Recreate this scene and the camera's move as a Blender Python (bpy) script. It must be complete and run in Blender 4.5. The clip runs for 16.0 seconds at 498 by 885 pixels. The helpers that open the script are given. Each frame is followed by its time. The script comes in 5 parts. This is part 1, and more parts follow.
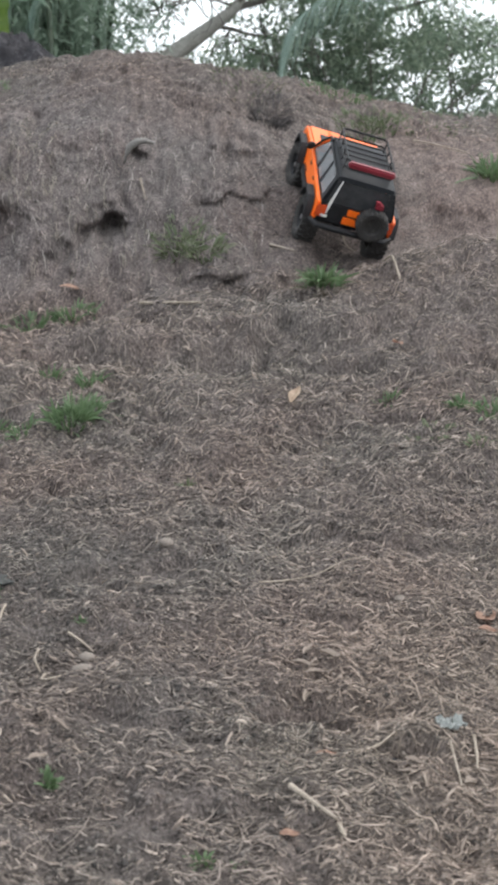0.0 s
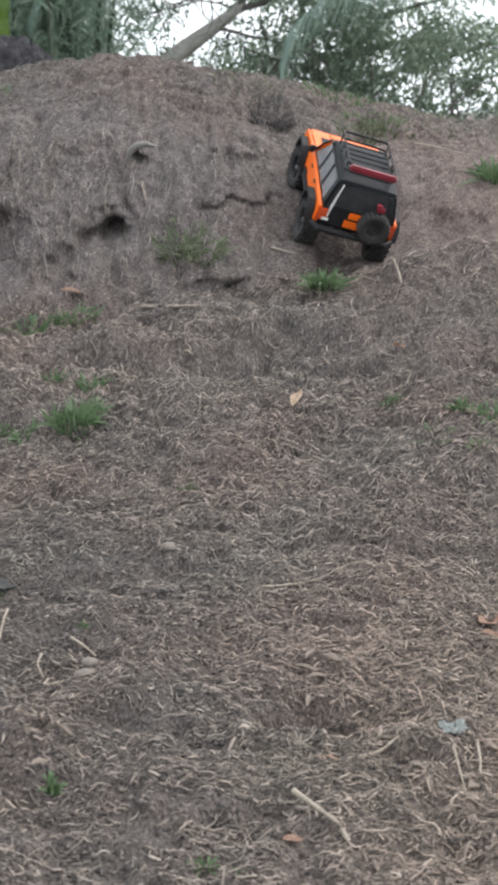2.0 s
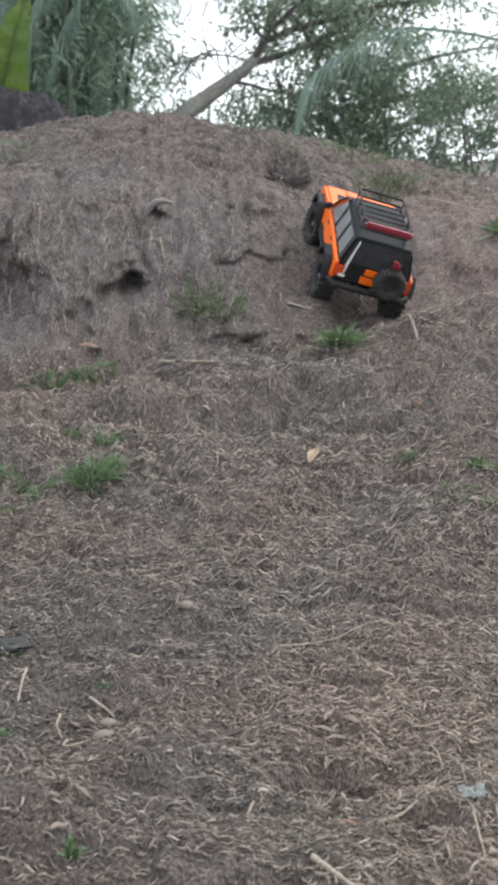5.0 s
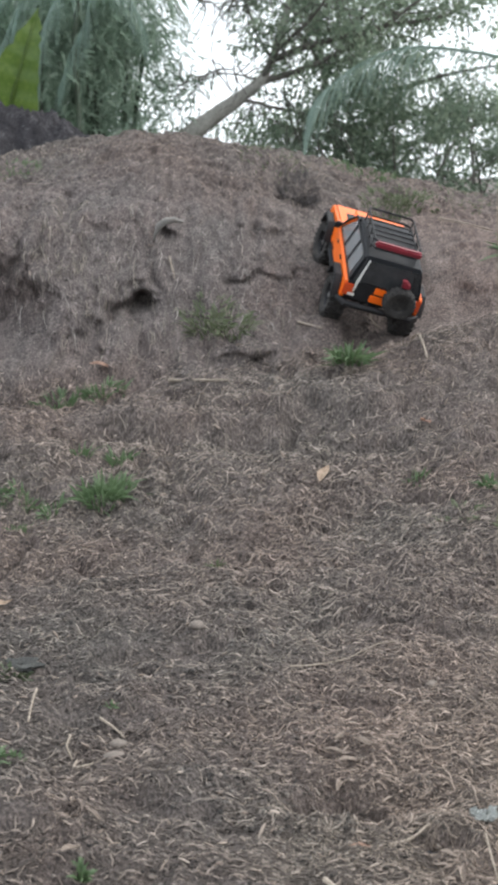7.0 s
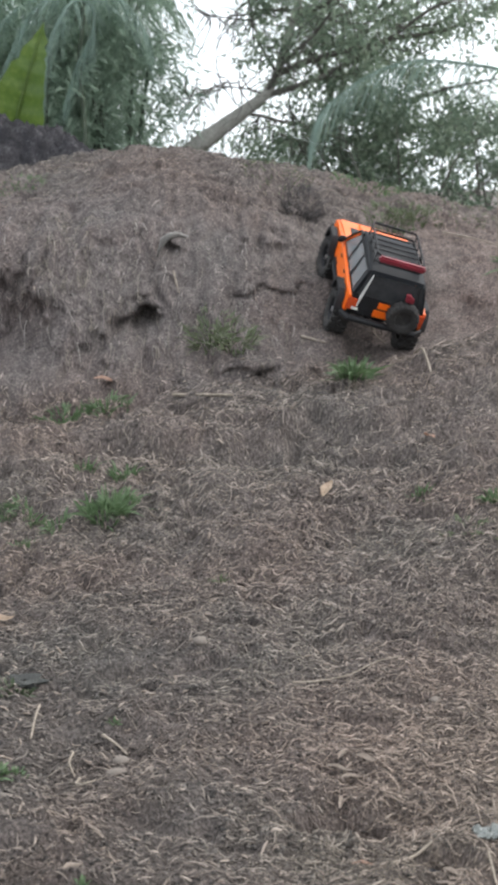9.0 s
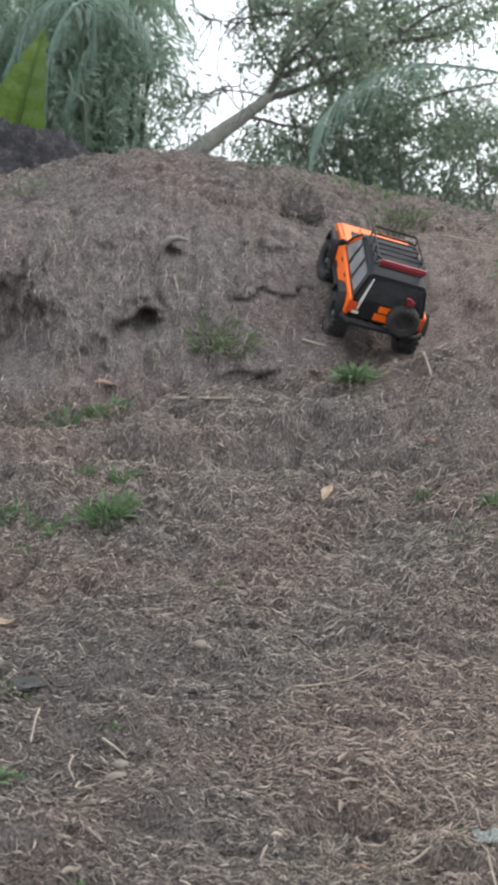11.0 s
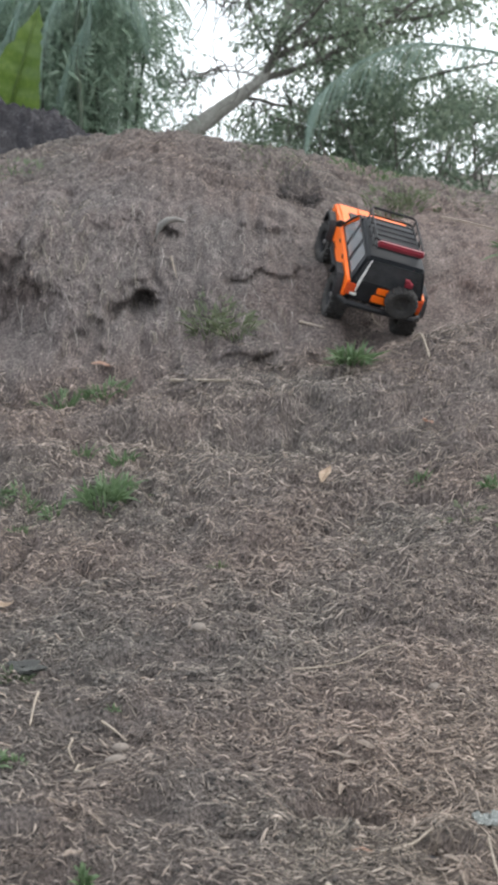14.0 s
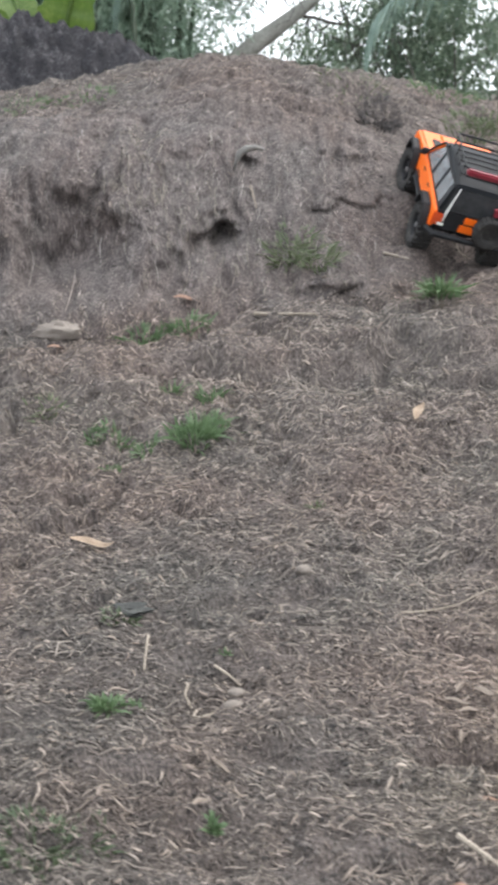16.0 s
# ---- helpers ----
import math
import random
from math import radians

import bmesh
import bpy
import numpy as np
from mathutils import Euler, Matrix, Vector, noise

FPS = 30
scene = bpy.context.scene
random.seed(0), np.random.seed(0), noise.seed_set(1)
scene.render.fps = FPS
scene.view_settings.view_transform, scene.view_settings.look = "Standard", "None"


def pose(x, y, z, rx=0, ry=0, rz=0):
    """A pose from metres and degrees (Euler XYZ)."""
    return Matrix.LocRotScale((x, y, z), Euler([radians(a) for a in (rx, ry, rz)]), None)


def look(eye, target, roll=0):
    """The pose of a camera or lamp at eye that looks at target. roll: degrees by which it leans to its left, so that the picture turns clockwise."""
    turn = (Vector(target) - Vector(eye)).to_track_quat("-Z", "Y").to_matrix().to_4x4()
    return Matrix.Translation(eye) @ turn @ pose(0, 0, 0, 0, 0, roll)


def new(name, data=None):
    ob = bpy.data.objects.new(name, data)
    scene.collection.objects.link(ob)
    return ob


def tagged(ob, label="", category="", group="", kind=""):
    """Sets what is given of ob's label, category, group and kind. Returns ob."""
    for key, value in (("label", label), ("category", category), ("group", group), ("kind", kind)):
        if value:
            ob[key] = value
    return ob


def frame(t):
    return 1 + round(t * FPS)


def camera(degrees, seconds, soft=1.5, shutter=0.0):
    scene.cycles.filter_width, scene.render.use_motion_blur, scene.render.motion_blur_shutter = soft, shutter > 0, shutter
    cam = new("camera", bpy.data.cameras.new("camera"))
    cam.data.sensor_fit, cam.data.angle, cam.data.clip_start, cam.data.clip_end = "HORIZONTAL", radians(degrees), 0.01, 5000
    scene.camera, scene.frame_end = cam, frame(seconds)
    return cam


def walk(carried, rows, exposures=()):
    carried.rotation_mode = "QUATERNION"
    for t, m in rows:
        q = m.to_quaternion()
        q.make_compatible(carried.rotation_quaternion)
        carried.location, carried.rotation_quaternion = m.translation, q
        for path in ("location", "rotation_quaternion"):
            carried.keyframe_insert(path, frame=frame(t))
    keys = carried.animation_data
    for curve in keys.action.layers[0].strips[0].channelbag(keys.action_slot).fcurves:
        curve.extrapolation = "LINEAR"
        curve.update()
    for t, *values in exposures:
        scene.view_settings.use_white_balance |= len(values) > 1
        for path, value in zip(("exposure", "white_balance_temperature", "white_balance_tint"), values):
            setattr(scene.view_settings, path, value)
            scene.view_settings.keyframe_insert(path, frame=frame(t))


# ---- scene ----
# ---- camera and its way ----
cam = camera(22.67, 16.0, soft=3.9, shutter=0.5)
cam.data.dof.use_dof, cam.data.dof.focus_distance, cam.data.dof.aperture_fstop = True, 2.6, 15.0
walk(cam, [
    (0, look((0.0135, 0.0027, 1.1462), (0.1076, 3.8645, 0.1080), 0.207)),
    (0.5, look((0.0132, 0.0023, 1.1493), (0.1082, 3.8658, 0.1177), 0.146)),
    (1, look((0.0140, 0.0031, 1.1510), (0.1094, 3.8661, 0.1178), 0.128)),
    (1.5, look((0.0124, 0.0024, 1.1522), (0.1076, 3.8651, 0.1175), 0.133)),
    (2, look((0.0105, 0.0035, 1.1515), (0.1030, 3.8664, 0.1173), 0.121)),
    (2.5, look((0.0102, 0.0022, 1.1545), (0.0981, 3.8656, 0.1219), 0.129)),
    (3, look((0.0066, 0.0009, 1.1629), (0.0926, 3.8753, 0.1721), 0.208)),
    (3.5, look((0.0014, -0.0013, 1.1749), (0.0731, 3.8854, 0.2326), 0.170)),
    (4, look((0.0029, -0.0035, 1.1778), (0.0644, 3.8897, 0.2617), 0.123)),
    (6.5, look((0.0018, -0.0027, 1.1822), (0.0324, 3.9035, 0.3219), 0.052)),
    (7, look((-0.0033, -0.0013, 1.1845), (0.0212, 3.9092, 0.3434), 0.064)),
    (7.5, look((-0.0008, -0.0022, 1.1882), (0.0147, 3.9094, 0.3519), -0.019)),
    (8, look((-0.0012, -0.0028, 1.1899), (0.0094, 3.9097, 0.3580), -0.030)),
    (8.5, look((-0.0011, -0.0053, 1.1935), (0.0033, 3.9112, 0.3806), -0.003)),
    (9, look((0.0022, -0.0024, 1.1928), (0.0076, 3.9157, 0.3879), -0.039)),
    (11.5, look((0.0040, -0.0016, 1.1939), (0.0048, 3.9188, 0.3997), -0.010)),
    (12, look((0.0000, 0.0000, 1.2000), (0.0000, 3.9197, 0.4025), 0.000)),
    (12.5, look((0.0057, -0.0010, 1.2019), (0.0067, 3.9180, 0.4008), -0.038)),
    (13, look((0.0034, -0.0000, 1.1985), (0.0136, 3.9186, 0.3960), -0.009)),
    (13.5, look((-0.0006, 0.0028, 1.1949), (0.0152, 3.9182, 0.3769), -0.026)),
    (14, look((-0.0034, 0.0063, 1.1936), (0.0149, 3.9143, 0.3405), 0.011)),
    (14.5, look((-0.0129, 0.0080, 1.1920), (-0.0149, 3.9095, 0.3101), -0.051)),
    (15, look((-0.0189, 0.0117, 1.1906), (-0.0820, 3.8914, 0.2191), -0.307)),
    (15.5, look((-0.0570, 0.0174, 1.1896), (-0.1259, 3.8794, 0.1504), -0.296)),
    (16, look((-0.1172, 0.0503, 1.2144), (-0.2339, 3.8969, 0.1234), -0.525)),
], exposures=[(0, 0.49), (4, 0.48), (9, 0.41), (13.3, 0.42), (14.5, 0.60), (15.5, 0.73), (16, 0.82)])

# ---- light: bright overcast sky behind tall trees ----
world = bpy.data.worlds.new("overcast_sky")
scene.world = world
world.use_nodes = True
wn, wl = world.node_tree.nodes, world.node_tree.links
sky = wn.new("ShaderNodeTexSky")
sky.sky_type, sky.sun_disc = "NISHITA", False
sky.sun_elevation, sky.sun_rotation = radians(48), radians(76)
sky.air_density, sky.dust_density, sky.ozone_density = 1.0, 6.0, 1.0
haze = wn.new("ShaderNodeMix")
haze.data_type, haze.blend_type = "RGBA", "MIX"
haze.inputs["Factor"].default_value = 0.82
haze.inputs["B"].default_value = (9.0, 9.6, 10.2, 1)
wl.new(sky.outputs["Color"], haze.inputs["A"])
wl.new(haze.outputs["Result"], wn["Background"].inputs["Color"])
wn["Background"].inputs["Strength"].default_value = 0.155
sun = new("sun", bpy.data.lights.new("sun", "SUN"))
sun.data.energy, sun.data.angle, sun.data.color = 1.4, radians(60), (1.0, 0.97, 0.92)
sun.matrix_world = look((6.0, 4.5, 7.5), (0, 3.0, 0.5))


# ---- materials ----
def material(name, base, rough=0.8, metal=0.0):
    m = bpy.data.materials.new(name)
    m.use_nodes = True
    b = m.node_tree.nodes["Principled BSDF"]
    b.inputs["Base Color"].default_value = (*base, 1)
    b.inputs["Roughness"].default_value, b.inputs["Metallic"].default_value = rough, metal
    return m


def node(m, kind, **sets):
    n = m.node_tree.nodes.new(kind)
    for key, value in sets.items():
        n.inputs[key].default_value = value
    return n


def link(m, a, b):
    m.node_tree.links.new(a, b)


def ramp(m, fac, stops):
    r = m.node_tree.nodes.new("ShaderNodeValToRGB")
    e = r.color_ramp.elements
    e[0].position, e[0].color = stops[0][0], (*stops[0][1], 1)
    e[1].position, e[1].color = stops[-1][0], (*stops[-1][1], 1)
    for pos, col in stops[1:-1]:
        e.new(pos).color = (*col, 1)
    link(m, fac, r.inputs["Fac"])
    return r.outputs["Color"]


def mixed(m, fac, a, b, blend="MIX"):
    n = m.node_tree.nodes.new("ShaderNodeMix")
    n.data_type, n.blend_type = "RGBA", blend
    for value, socket in ((fac, n.inputs["Factor"]), (a, n.inputs["A"]), (b, n.inputs["B"])):
        if isinstance(value, bpy.types.NodeSocket):
            link(m, value, socket)
        else:
            socket.default_value = value if isinstance(value, float) else (*value, 1)
    return n.outputs["Result"]


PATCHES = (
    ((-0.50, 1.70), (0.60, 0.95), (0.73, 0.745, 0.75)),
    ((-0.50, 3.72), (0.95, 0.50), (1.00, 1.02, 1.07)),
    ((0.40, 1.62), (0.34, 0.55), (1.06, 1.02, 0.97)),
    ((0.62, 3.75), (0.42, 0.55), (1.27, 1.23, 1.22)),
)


def textured(name, stops, scale, rough=0.85, bump=0.3, fine=8.0, per_island=0.0, metal=0.0, thin=0.0, distance=0.004, patch=0.0, span=0.35, stretch=1.0, coarse=1.0):
    """A material whose colour runs over stops by two scales of noise (and, where asked, from piece to piece)."""
    m = material(name, stops[0][1], rough, metal)
    b = m.node_tree.nodes["Principled BSDF"]
    at = node(m, "ShaderNodeTexCoord").outputs["Object"]
    big = node(m, "ShaderNodeTexNoise", Scale=scale, Detail=6.0, Roughness=0.6)
    small = node(m, "ShaderNodeTexNoise", Scale=scale * fine, Detail=4.0, Roughness=0.65)
    grain = node(m, "ShaderNodeVectorMath")
    grain.operation = "MULTIPLY"
    grain.inputs[1].default_value = (1, 1, stretch)
    link(m, at, grain.inputs[0])
    link(m, grain.outputs[0], big.inputs["Vector"])
    link(m, grain.outputs[0], small.inputs["Vector"])
    half = node(m, "ShaderNodeMath")
    half.operation = "MULTIPLY_ADD"
    half.inputs[1].default_value = coarse
    link(m, big.outputs["Fac"], half.inputs[0])
    link(m, small.outputs["Fac"], half.inputs[2])
    middle = 0.5 + 0.5 * coarse
    fac = node(m, "ShaderNodeMapRange", **{"From Min": middle - span, "From Max": middle + span})
    link(m, half.outputs[0], fac.inputs["Value"])
    value = fac.outputs["Result"]
    if per_island:
        isle = node(m, "ShaderNodeNewGeometry").outputs["Random Per Island"]
        mix = node(m, "ShaderNodeMix", Factor=per_island)
        link(m, value, mix.inputs["A"])
        link(m, isle, mix.inputs["B"])
        value = mix.outputs["Result"]
    colour = ramp(m, value, stops)
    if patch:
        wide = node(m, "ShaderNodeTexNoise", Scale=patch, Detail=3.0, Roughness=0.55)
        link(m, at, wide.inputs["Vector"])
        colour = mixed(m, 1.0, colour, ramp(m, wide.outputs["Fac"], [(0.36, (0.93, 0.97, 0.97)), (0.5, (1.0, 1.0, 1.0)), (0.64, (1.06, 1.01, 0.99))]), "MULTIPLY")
        # tint patches: darker low left, bluish cut bank, reddish low right, paler right bank
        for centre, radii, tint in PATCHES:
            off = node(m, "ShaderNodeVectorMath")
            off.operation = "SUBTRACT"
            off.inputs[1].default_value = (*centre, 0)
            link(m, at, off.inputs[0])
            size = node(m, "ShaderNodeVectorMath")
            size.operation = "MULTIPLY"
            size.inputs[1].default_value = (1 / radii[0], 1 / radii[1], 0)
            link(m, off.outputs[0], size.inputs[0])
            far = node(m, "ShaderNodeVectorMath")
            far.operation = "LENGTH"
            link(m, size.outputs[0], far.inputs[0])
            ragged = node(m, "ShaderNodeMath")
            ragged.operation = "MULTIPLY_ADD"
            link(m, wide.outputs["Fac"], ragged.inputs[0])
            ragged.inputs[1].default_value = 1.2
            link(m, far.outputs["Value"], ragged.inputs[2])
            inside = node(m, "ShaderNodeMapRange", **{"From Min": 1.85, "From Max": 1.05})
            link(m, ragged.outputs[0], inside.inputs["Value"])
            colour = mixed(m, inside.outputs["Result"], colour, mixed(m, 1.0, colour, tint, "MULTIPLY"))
    link(m, colour, b.inputs["Base Color"])
    if bump:
        n = node(m, "ShaderNodeBump", Strength=bump, Distance=distance)
        link(m, small.outputs["Fac"], n.inputs["Height"])
        link(m, n.outputs["Normal"], b.inputs["Normal"])
    if thin:
        glow = node(m, "ShaderNodeBsdfTranslucent")
        link(m, colour, glow.inputs["Color"])
        add = node(m, "ShaderNodeMixShader", Fac=thin)
        link(m, b.outputs[0], add.inputs[1])
        link(m, glow.outputs[0], add.inputs[2])
        link(m, add.outputs[0], m.node_tree.nodes["Material Output"].inputs["Surface"])
    return m


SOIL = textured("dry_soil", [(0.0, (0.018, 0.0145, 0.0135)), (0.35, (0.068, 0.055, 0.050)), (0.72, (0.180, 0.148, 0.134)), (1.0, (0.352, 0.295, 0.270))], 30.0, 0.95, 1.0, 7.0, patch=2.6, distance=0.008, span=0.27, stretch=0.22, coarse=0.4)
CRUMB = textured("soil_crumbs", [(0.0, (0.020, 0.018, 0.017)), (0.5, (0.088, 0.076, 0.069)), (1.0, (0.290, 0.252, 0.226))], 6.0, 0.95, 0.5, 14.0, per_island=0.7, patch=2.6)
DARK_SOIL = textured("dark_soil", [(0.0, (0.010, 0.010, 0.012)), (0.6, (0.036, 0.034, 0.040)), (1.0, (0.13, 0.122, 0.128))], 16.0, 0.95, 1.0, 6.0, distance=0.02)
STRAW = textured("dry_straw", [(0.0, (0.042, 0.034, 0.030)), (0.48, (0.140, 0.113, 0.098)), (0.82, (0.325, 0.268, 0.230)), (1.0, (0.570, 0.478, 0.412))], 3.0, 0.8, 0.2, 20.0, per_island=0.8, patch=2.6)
SHRED = textured("dead_leaf_shreds", [(0.0, (0.13, 0.10, 0.085)), (0.6, (0.28, 0.225, 0.185)), (1.0, (0.45, 0.38, 0.32))], 6.0, 0.75, 0.2, 10.0, per_island=0.7)
TAN_LEAF = textured("tan_dead_leaf", [(0.0, (0.34, 0.25, 0.18)), (0.6, (0.52, 0.40, 0.30)), (1.0, (0.64, 0.52, 0.41))], 40.0, 0.7, 0.3, 5.0)
ROSE_LEAF = textured("reddish_dead_leaf", [(0.0, (0.26, 0.15, 0.11)), (0.6, (0.42, 0.27, 0.20)), (1.0, (0.52, 0.36, 0.28))], 40.0, 0.7, 0.3, 5.0)
DRY_STICK = textured("dry_stick", [(0.0, (0.16, 0.13, 0.10)), (0.6, (0.29, 0.245, 0.195)), (1.0, (0.42, 0.36, 0.30))], 30.0, 0.8, 0.4, 8.0)
GREY_ROOT = textured("grey_root", [(0.0, (0.10, 0.095, 0.088)), (0.6, (0.21, 0.20, 0.185)), (1.0, (0.26, 0.245, 0.225))], 40.0, 0.9, 0.6, 6.0)
PEBBLE = textured("buff_pebble", [(0.0, (0.128, 0.105, 0.090)), (0.6, (0.188, 0.161, 0.139)), (1.0, (0.247, 0.217, 0.188))], 30.0, 0.85, 0.2, 12.0)
GREY_STONE = textured("grey_stone", [(0.0, (0.018, 0.019, 0.018)), (0.6, (0.045, 0.046, 0.043)), (1.0, (0.10, 0.105, 0.095))], 30.0, 0.85, 0.4, 12.0)
WRAPPER = textured("faded_plastic", [(0.0, (0.14, 0.15, 0.142)), (0.6, (0.27, 0.285, 0.27)), (1.0, (0.44, 0.45, 0.43))], 110.0, 0.4, 0.3, 4.0)
GRASS = textured("green_blades", [(0.0, (0.028, 0.054, 0.028)), (0.4, (0.068, 0.118, 0.055)), (0.75, (0.150, 0.220, 0.105)), (1.0, (0.36, 0.40, 0.24))], 20.0, 0.5, 0.1, 6.0, per_island=0.8, thin=0.3)
DULL_GRASS = textured("dusty_blades", [(0.0, (0.050, 0.070, 0.040)), (0.5, (0.105, 0.132, 0.070)), (1.0, (0.235, 0.235, 0.150))], 20.0, 0.6, 0.1, 6.0, per_island=0.7, thin=0.25)
DARK_WEED = textured("dark_weed_leaves", [(0.0, (0.030, 0.045, 0.026)), (0.5, (0.065, 0.090, 0.048)), (1.0, (0.150, 0.175, 0.105))], 20.0, 0.6, 0.1, 6.0, per_island=0.8, thin=0.2)
DRY_GRASS = textured("withered_blades", [(0.0, (0.09, 0.077, 0.064)), (0.5, (0.18, 0.157, 0.132)), (1.0, (0.36, 0.32, 0.27))], 20.0, 0.7, 0.1, 6.0, per_island=0.75, thin=0.2)
FIBRE = textured("matted_dead_fibre", [(0.0, (0.062, 0.056, 0.054)), (0.45, (0.135, 0.120, 0.112)), (0.8, (0.262, 0.236, 0.220)), (1.0, (0.460, 0.420, 0.385))], 20.0, 0.85, 0.1, 6.0, per_island=0.8, thin=0.15)
DARK_FIBRE = textured("dark_withered_blades", [(0.0, (0.030, 0.027, 0.027)), (0.5, (0.062, 0.056, 0.055)), (1.0, (0.135, 0.122, 0.118))], 20.0, 0.85, 0.1, 6.0, per_island=0.8)
# leaf tones raised, with the pale haze over the trees put into them
LEAF = textured("tree_leaves", [(0.0, (0.108, 0.152, 0.108)), (0.5, (0.215, 0.285, 0.205)), (1.0, (0.400, 0.475, 0.345))], 1.5, 0.5, 0.0, 6.0, per_island=0.7, thin=0.55)
BUSH_LEAF = textured("dark_bush_leaves", [(0.0, (0.070, 0.102, 0.072)), (0.5, (0.140, 0.192, 0.138)), (1.0, (0.270, 0.330, 0.235))], 1.5, 0.5, 0.0, 6.0, per_island=0.7, thin=0.5)
# palm greens also lightened for the haze in front of them
PALM_LEAF = textured("palm_leaflets", [(0.0, (0.145, 0.215, 0.165)), (0.5, (0.280, 0.375, 0.290)), (1.0, (0.470, 0.570, 0.460))], 1.5, 0.5, 0.0, 6.0, per_island=0.7, thin=0.6)
GREEN_STEM = textured("green_culms", [(0.0, (0.025, 0.040, 0.025)), (0.6, (0.045, 0.065, 0.040)), (1.0, (0.075, 0.095, 0.060))], 3.0, 0.6, 0.2, 10.0)
PALE_PALM = textured("pale_palm_leaflets", [(0.0, (0.14, 0.21, 0.18)), (0.6, (0.22, 0.31, 0.26)), (1.0, (0.30, 0.38, 0.33))], 1.5, 0.4, 0.0, 6.0, per_island=0.7, thin=0.4)
BANANA = textured("banana_blade", [(0.0, (0.060, 0.115, 0.022)), (0.6, (0.100, 0.165, 0.032)), (1.0, (0.17, 0.235, 0.06))], 3.0, 0.45, 0.15, 10.0, thin=0.45)
# bark made paler: the backlit haze over the trunk is in its colour
BARK = textured("grey_bark", [(0.0, (0.150, 0.148, 0.132)), (0.5, (0.270, 0.265, 0.238)), (1.0, (0.400, 0.394, 0.360))], 4.0, 0.9, 0.8, 10.0, distance=0.02)
TWIG = textured("dark_twig_bark", [(0.0, (0.05, 0.048, 0.042)), (0.5, (0.10, 0.096, 0.085)), (1.0, (0.18, 0.175, 0.155))], 4.0, 0.9, 0.6, 10.0)
ORANGE = textured("orange_paint", [(0.0, (0.811, 0.130, 0.006)), (1.0, (0.894, 0.165, 0.010))], 12.0, 0.38, 0.02, 10.0)
BLACK = textured("black_plastic", [(0.0, (0.010, 0.010, 0.010)), (1.0, (0.026, 0.026, 0.029))], 18.0, 0.5, 0.1, 10.0)
ROOF = textured("slate_roof_paint", [(0.0, (0.006, 0.007, 0.009)), (1.0, (0.013, 0.015, 0.018))], 14.0, 0.5, 0.03, 10.0)
FLARE = textured("grey_plastic", [(0.0, (0.011, 0.011, 0.012)), (1.0, (0.027, 0.027, 0.029))], 18.0, 0.6, 0.1, 10.0)
RUBBER = textured("dusty_rubber", [(0.0, (0.010, 0.010, 0.010)), (0.6, (0.024, 0.022, 0.021)), (1.0, (0.063, 0.056, 0.049))], 14.0, 0.85, 0.3, 8.0)
STEEL = textured("bright_metal", [(0.0, (0.45, 0.45, 0.46)), (1.0, (0.70, 0.70, 0.70))], 20.0, 0.3, 0.05, 10.0, metal=0.9)
RED = textured("red_plastic", [(0.0, (0.15, 0.012, 0.022)), (1.0, (0.24, 0.025, 0.04))], 20.0, 0.4, 0.05, 10.0)
LAMP_RED = textured("tail_lamp_lens", [(0.0, (0.45, 0.05, 0.015)), (1.0, (0.65, 0.10, 0.03))], 60.0, 0.25, 0.1, 4.0)
WHITE = textured("white_plastic", [(0.0, (0.55, 0.55, 0.53)), (1.0, (0.75, 0.75, 0.72))], 40.0, 0.4, 0.05, 6.0)
GLASS = textured("smoky_window", [(0.0, (0.20, 0.21, 0.22)), (1.0, (0.32, 0.33, 0.34))], 9.0, 0.12, 0.0, 6.0)
GLASS.node_tree.nodes["Principled BSDF"].inputs["Alpha"].default_value = 0.62
for dull in (ROOF, BLACK, FLARE):
    dull.node_tree.nodes["Principled BSDF"].inputs["Specular IOR Level"].default_value = 0.2
DARK_GLASS = textured("tinted_window", [(0.0, (0.02, 0.021, 0.023)), (1.0, (0.045, 0.047, 0.05))], 9.0, 0.15, 0.0, 6.0)


# ---- building blocks ----
def part(name, bm, mat, parent=None, label="", flat=False):
    """Links a bmesh as one mesh object under a thing or a part."""
    bmesh.ops.recalc_face_normals(bm, faces=bm.faces)
    me = bpy.data.meshes.new(name)
    bm.to_mesh(me)
    bm.free()
    me.materials.append(mat)
    if not flat:
        me.polygons.foreach_set("use_smooth", np.ones(len(me.polygons), bool))
        me.set_sharp_from_angle(angle=radians(35))
    ob = new(name, me)
    if parent:
        ob.parent = parent
    return tagged(ob, label)


def box(bm, x0, x1, y0, y1, z0, z1, bevel=0.0):
    m = Matrix.Translation(((x0 + x1) / 2, (y0 + y1) / 2, (z0 + z1) / 2)) @ Matrix.Diagonal((x1 - x0, y1 - y0, z1 - z0, 1))
    made = bmesh.ops.create_cube(bm, size=1, matrix=m)
    if bevel:
        edges = list({e for v in made["verts"] for e in v.link_edges})
        bmesh.ops.bevel(bm, geom=edges, offset=bevel, segments=2, affect="EDGES", clamp_overlap=True)
    return bm


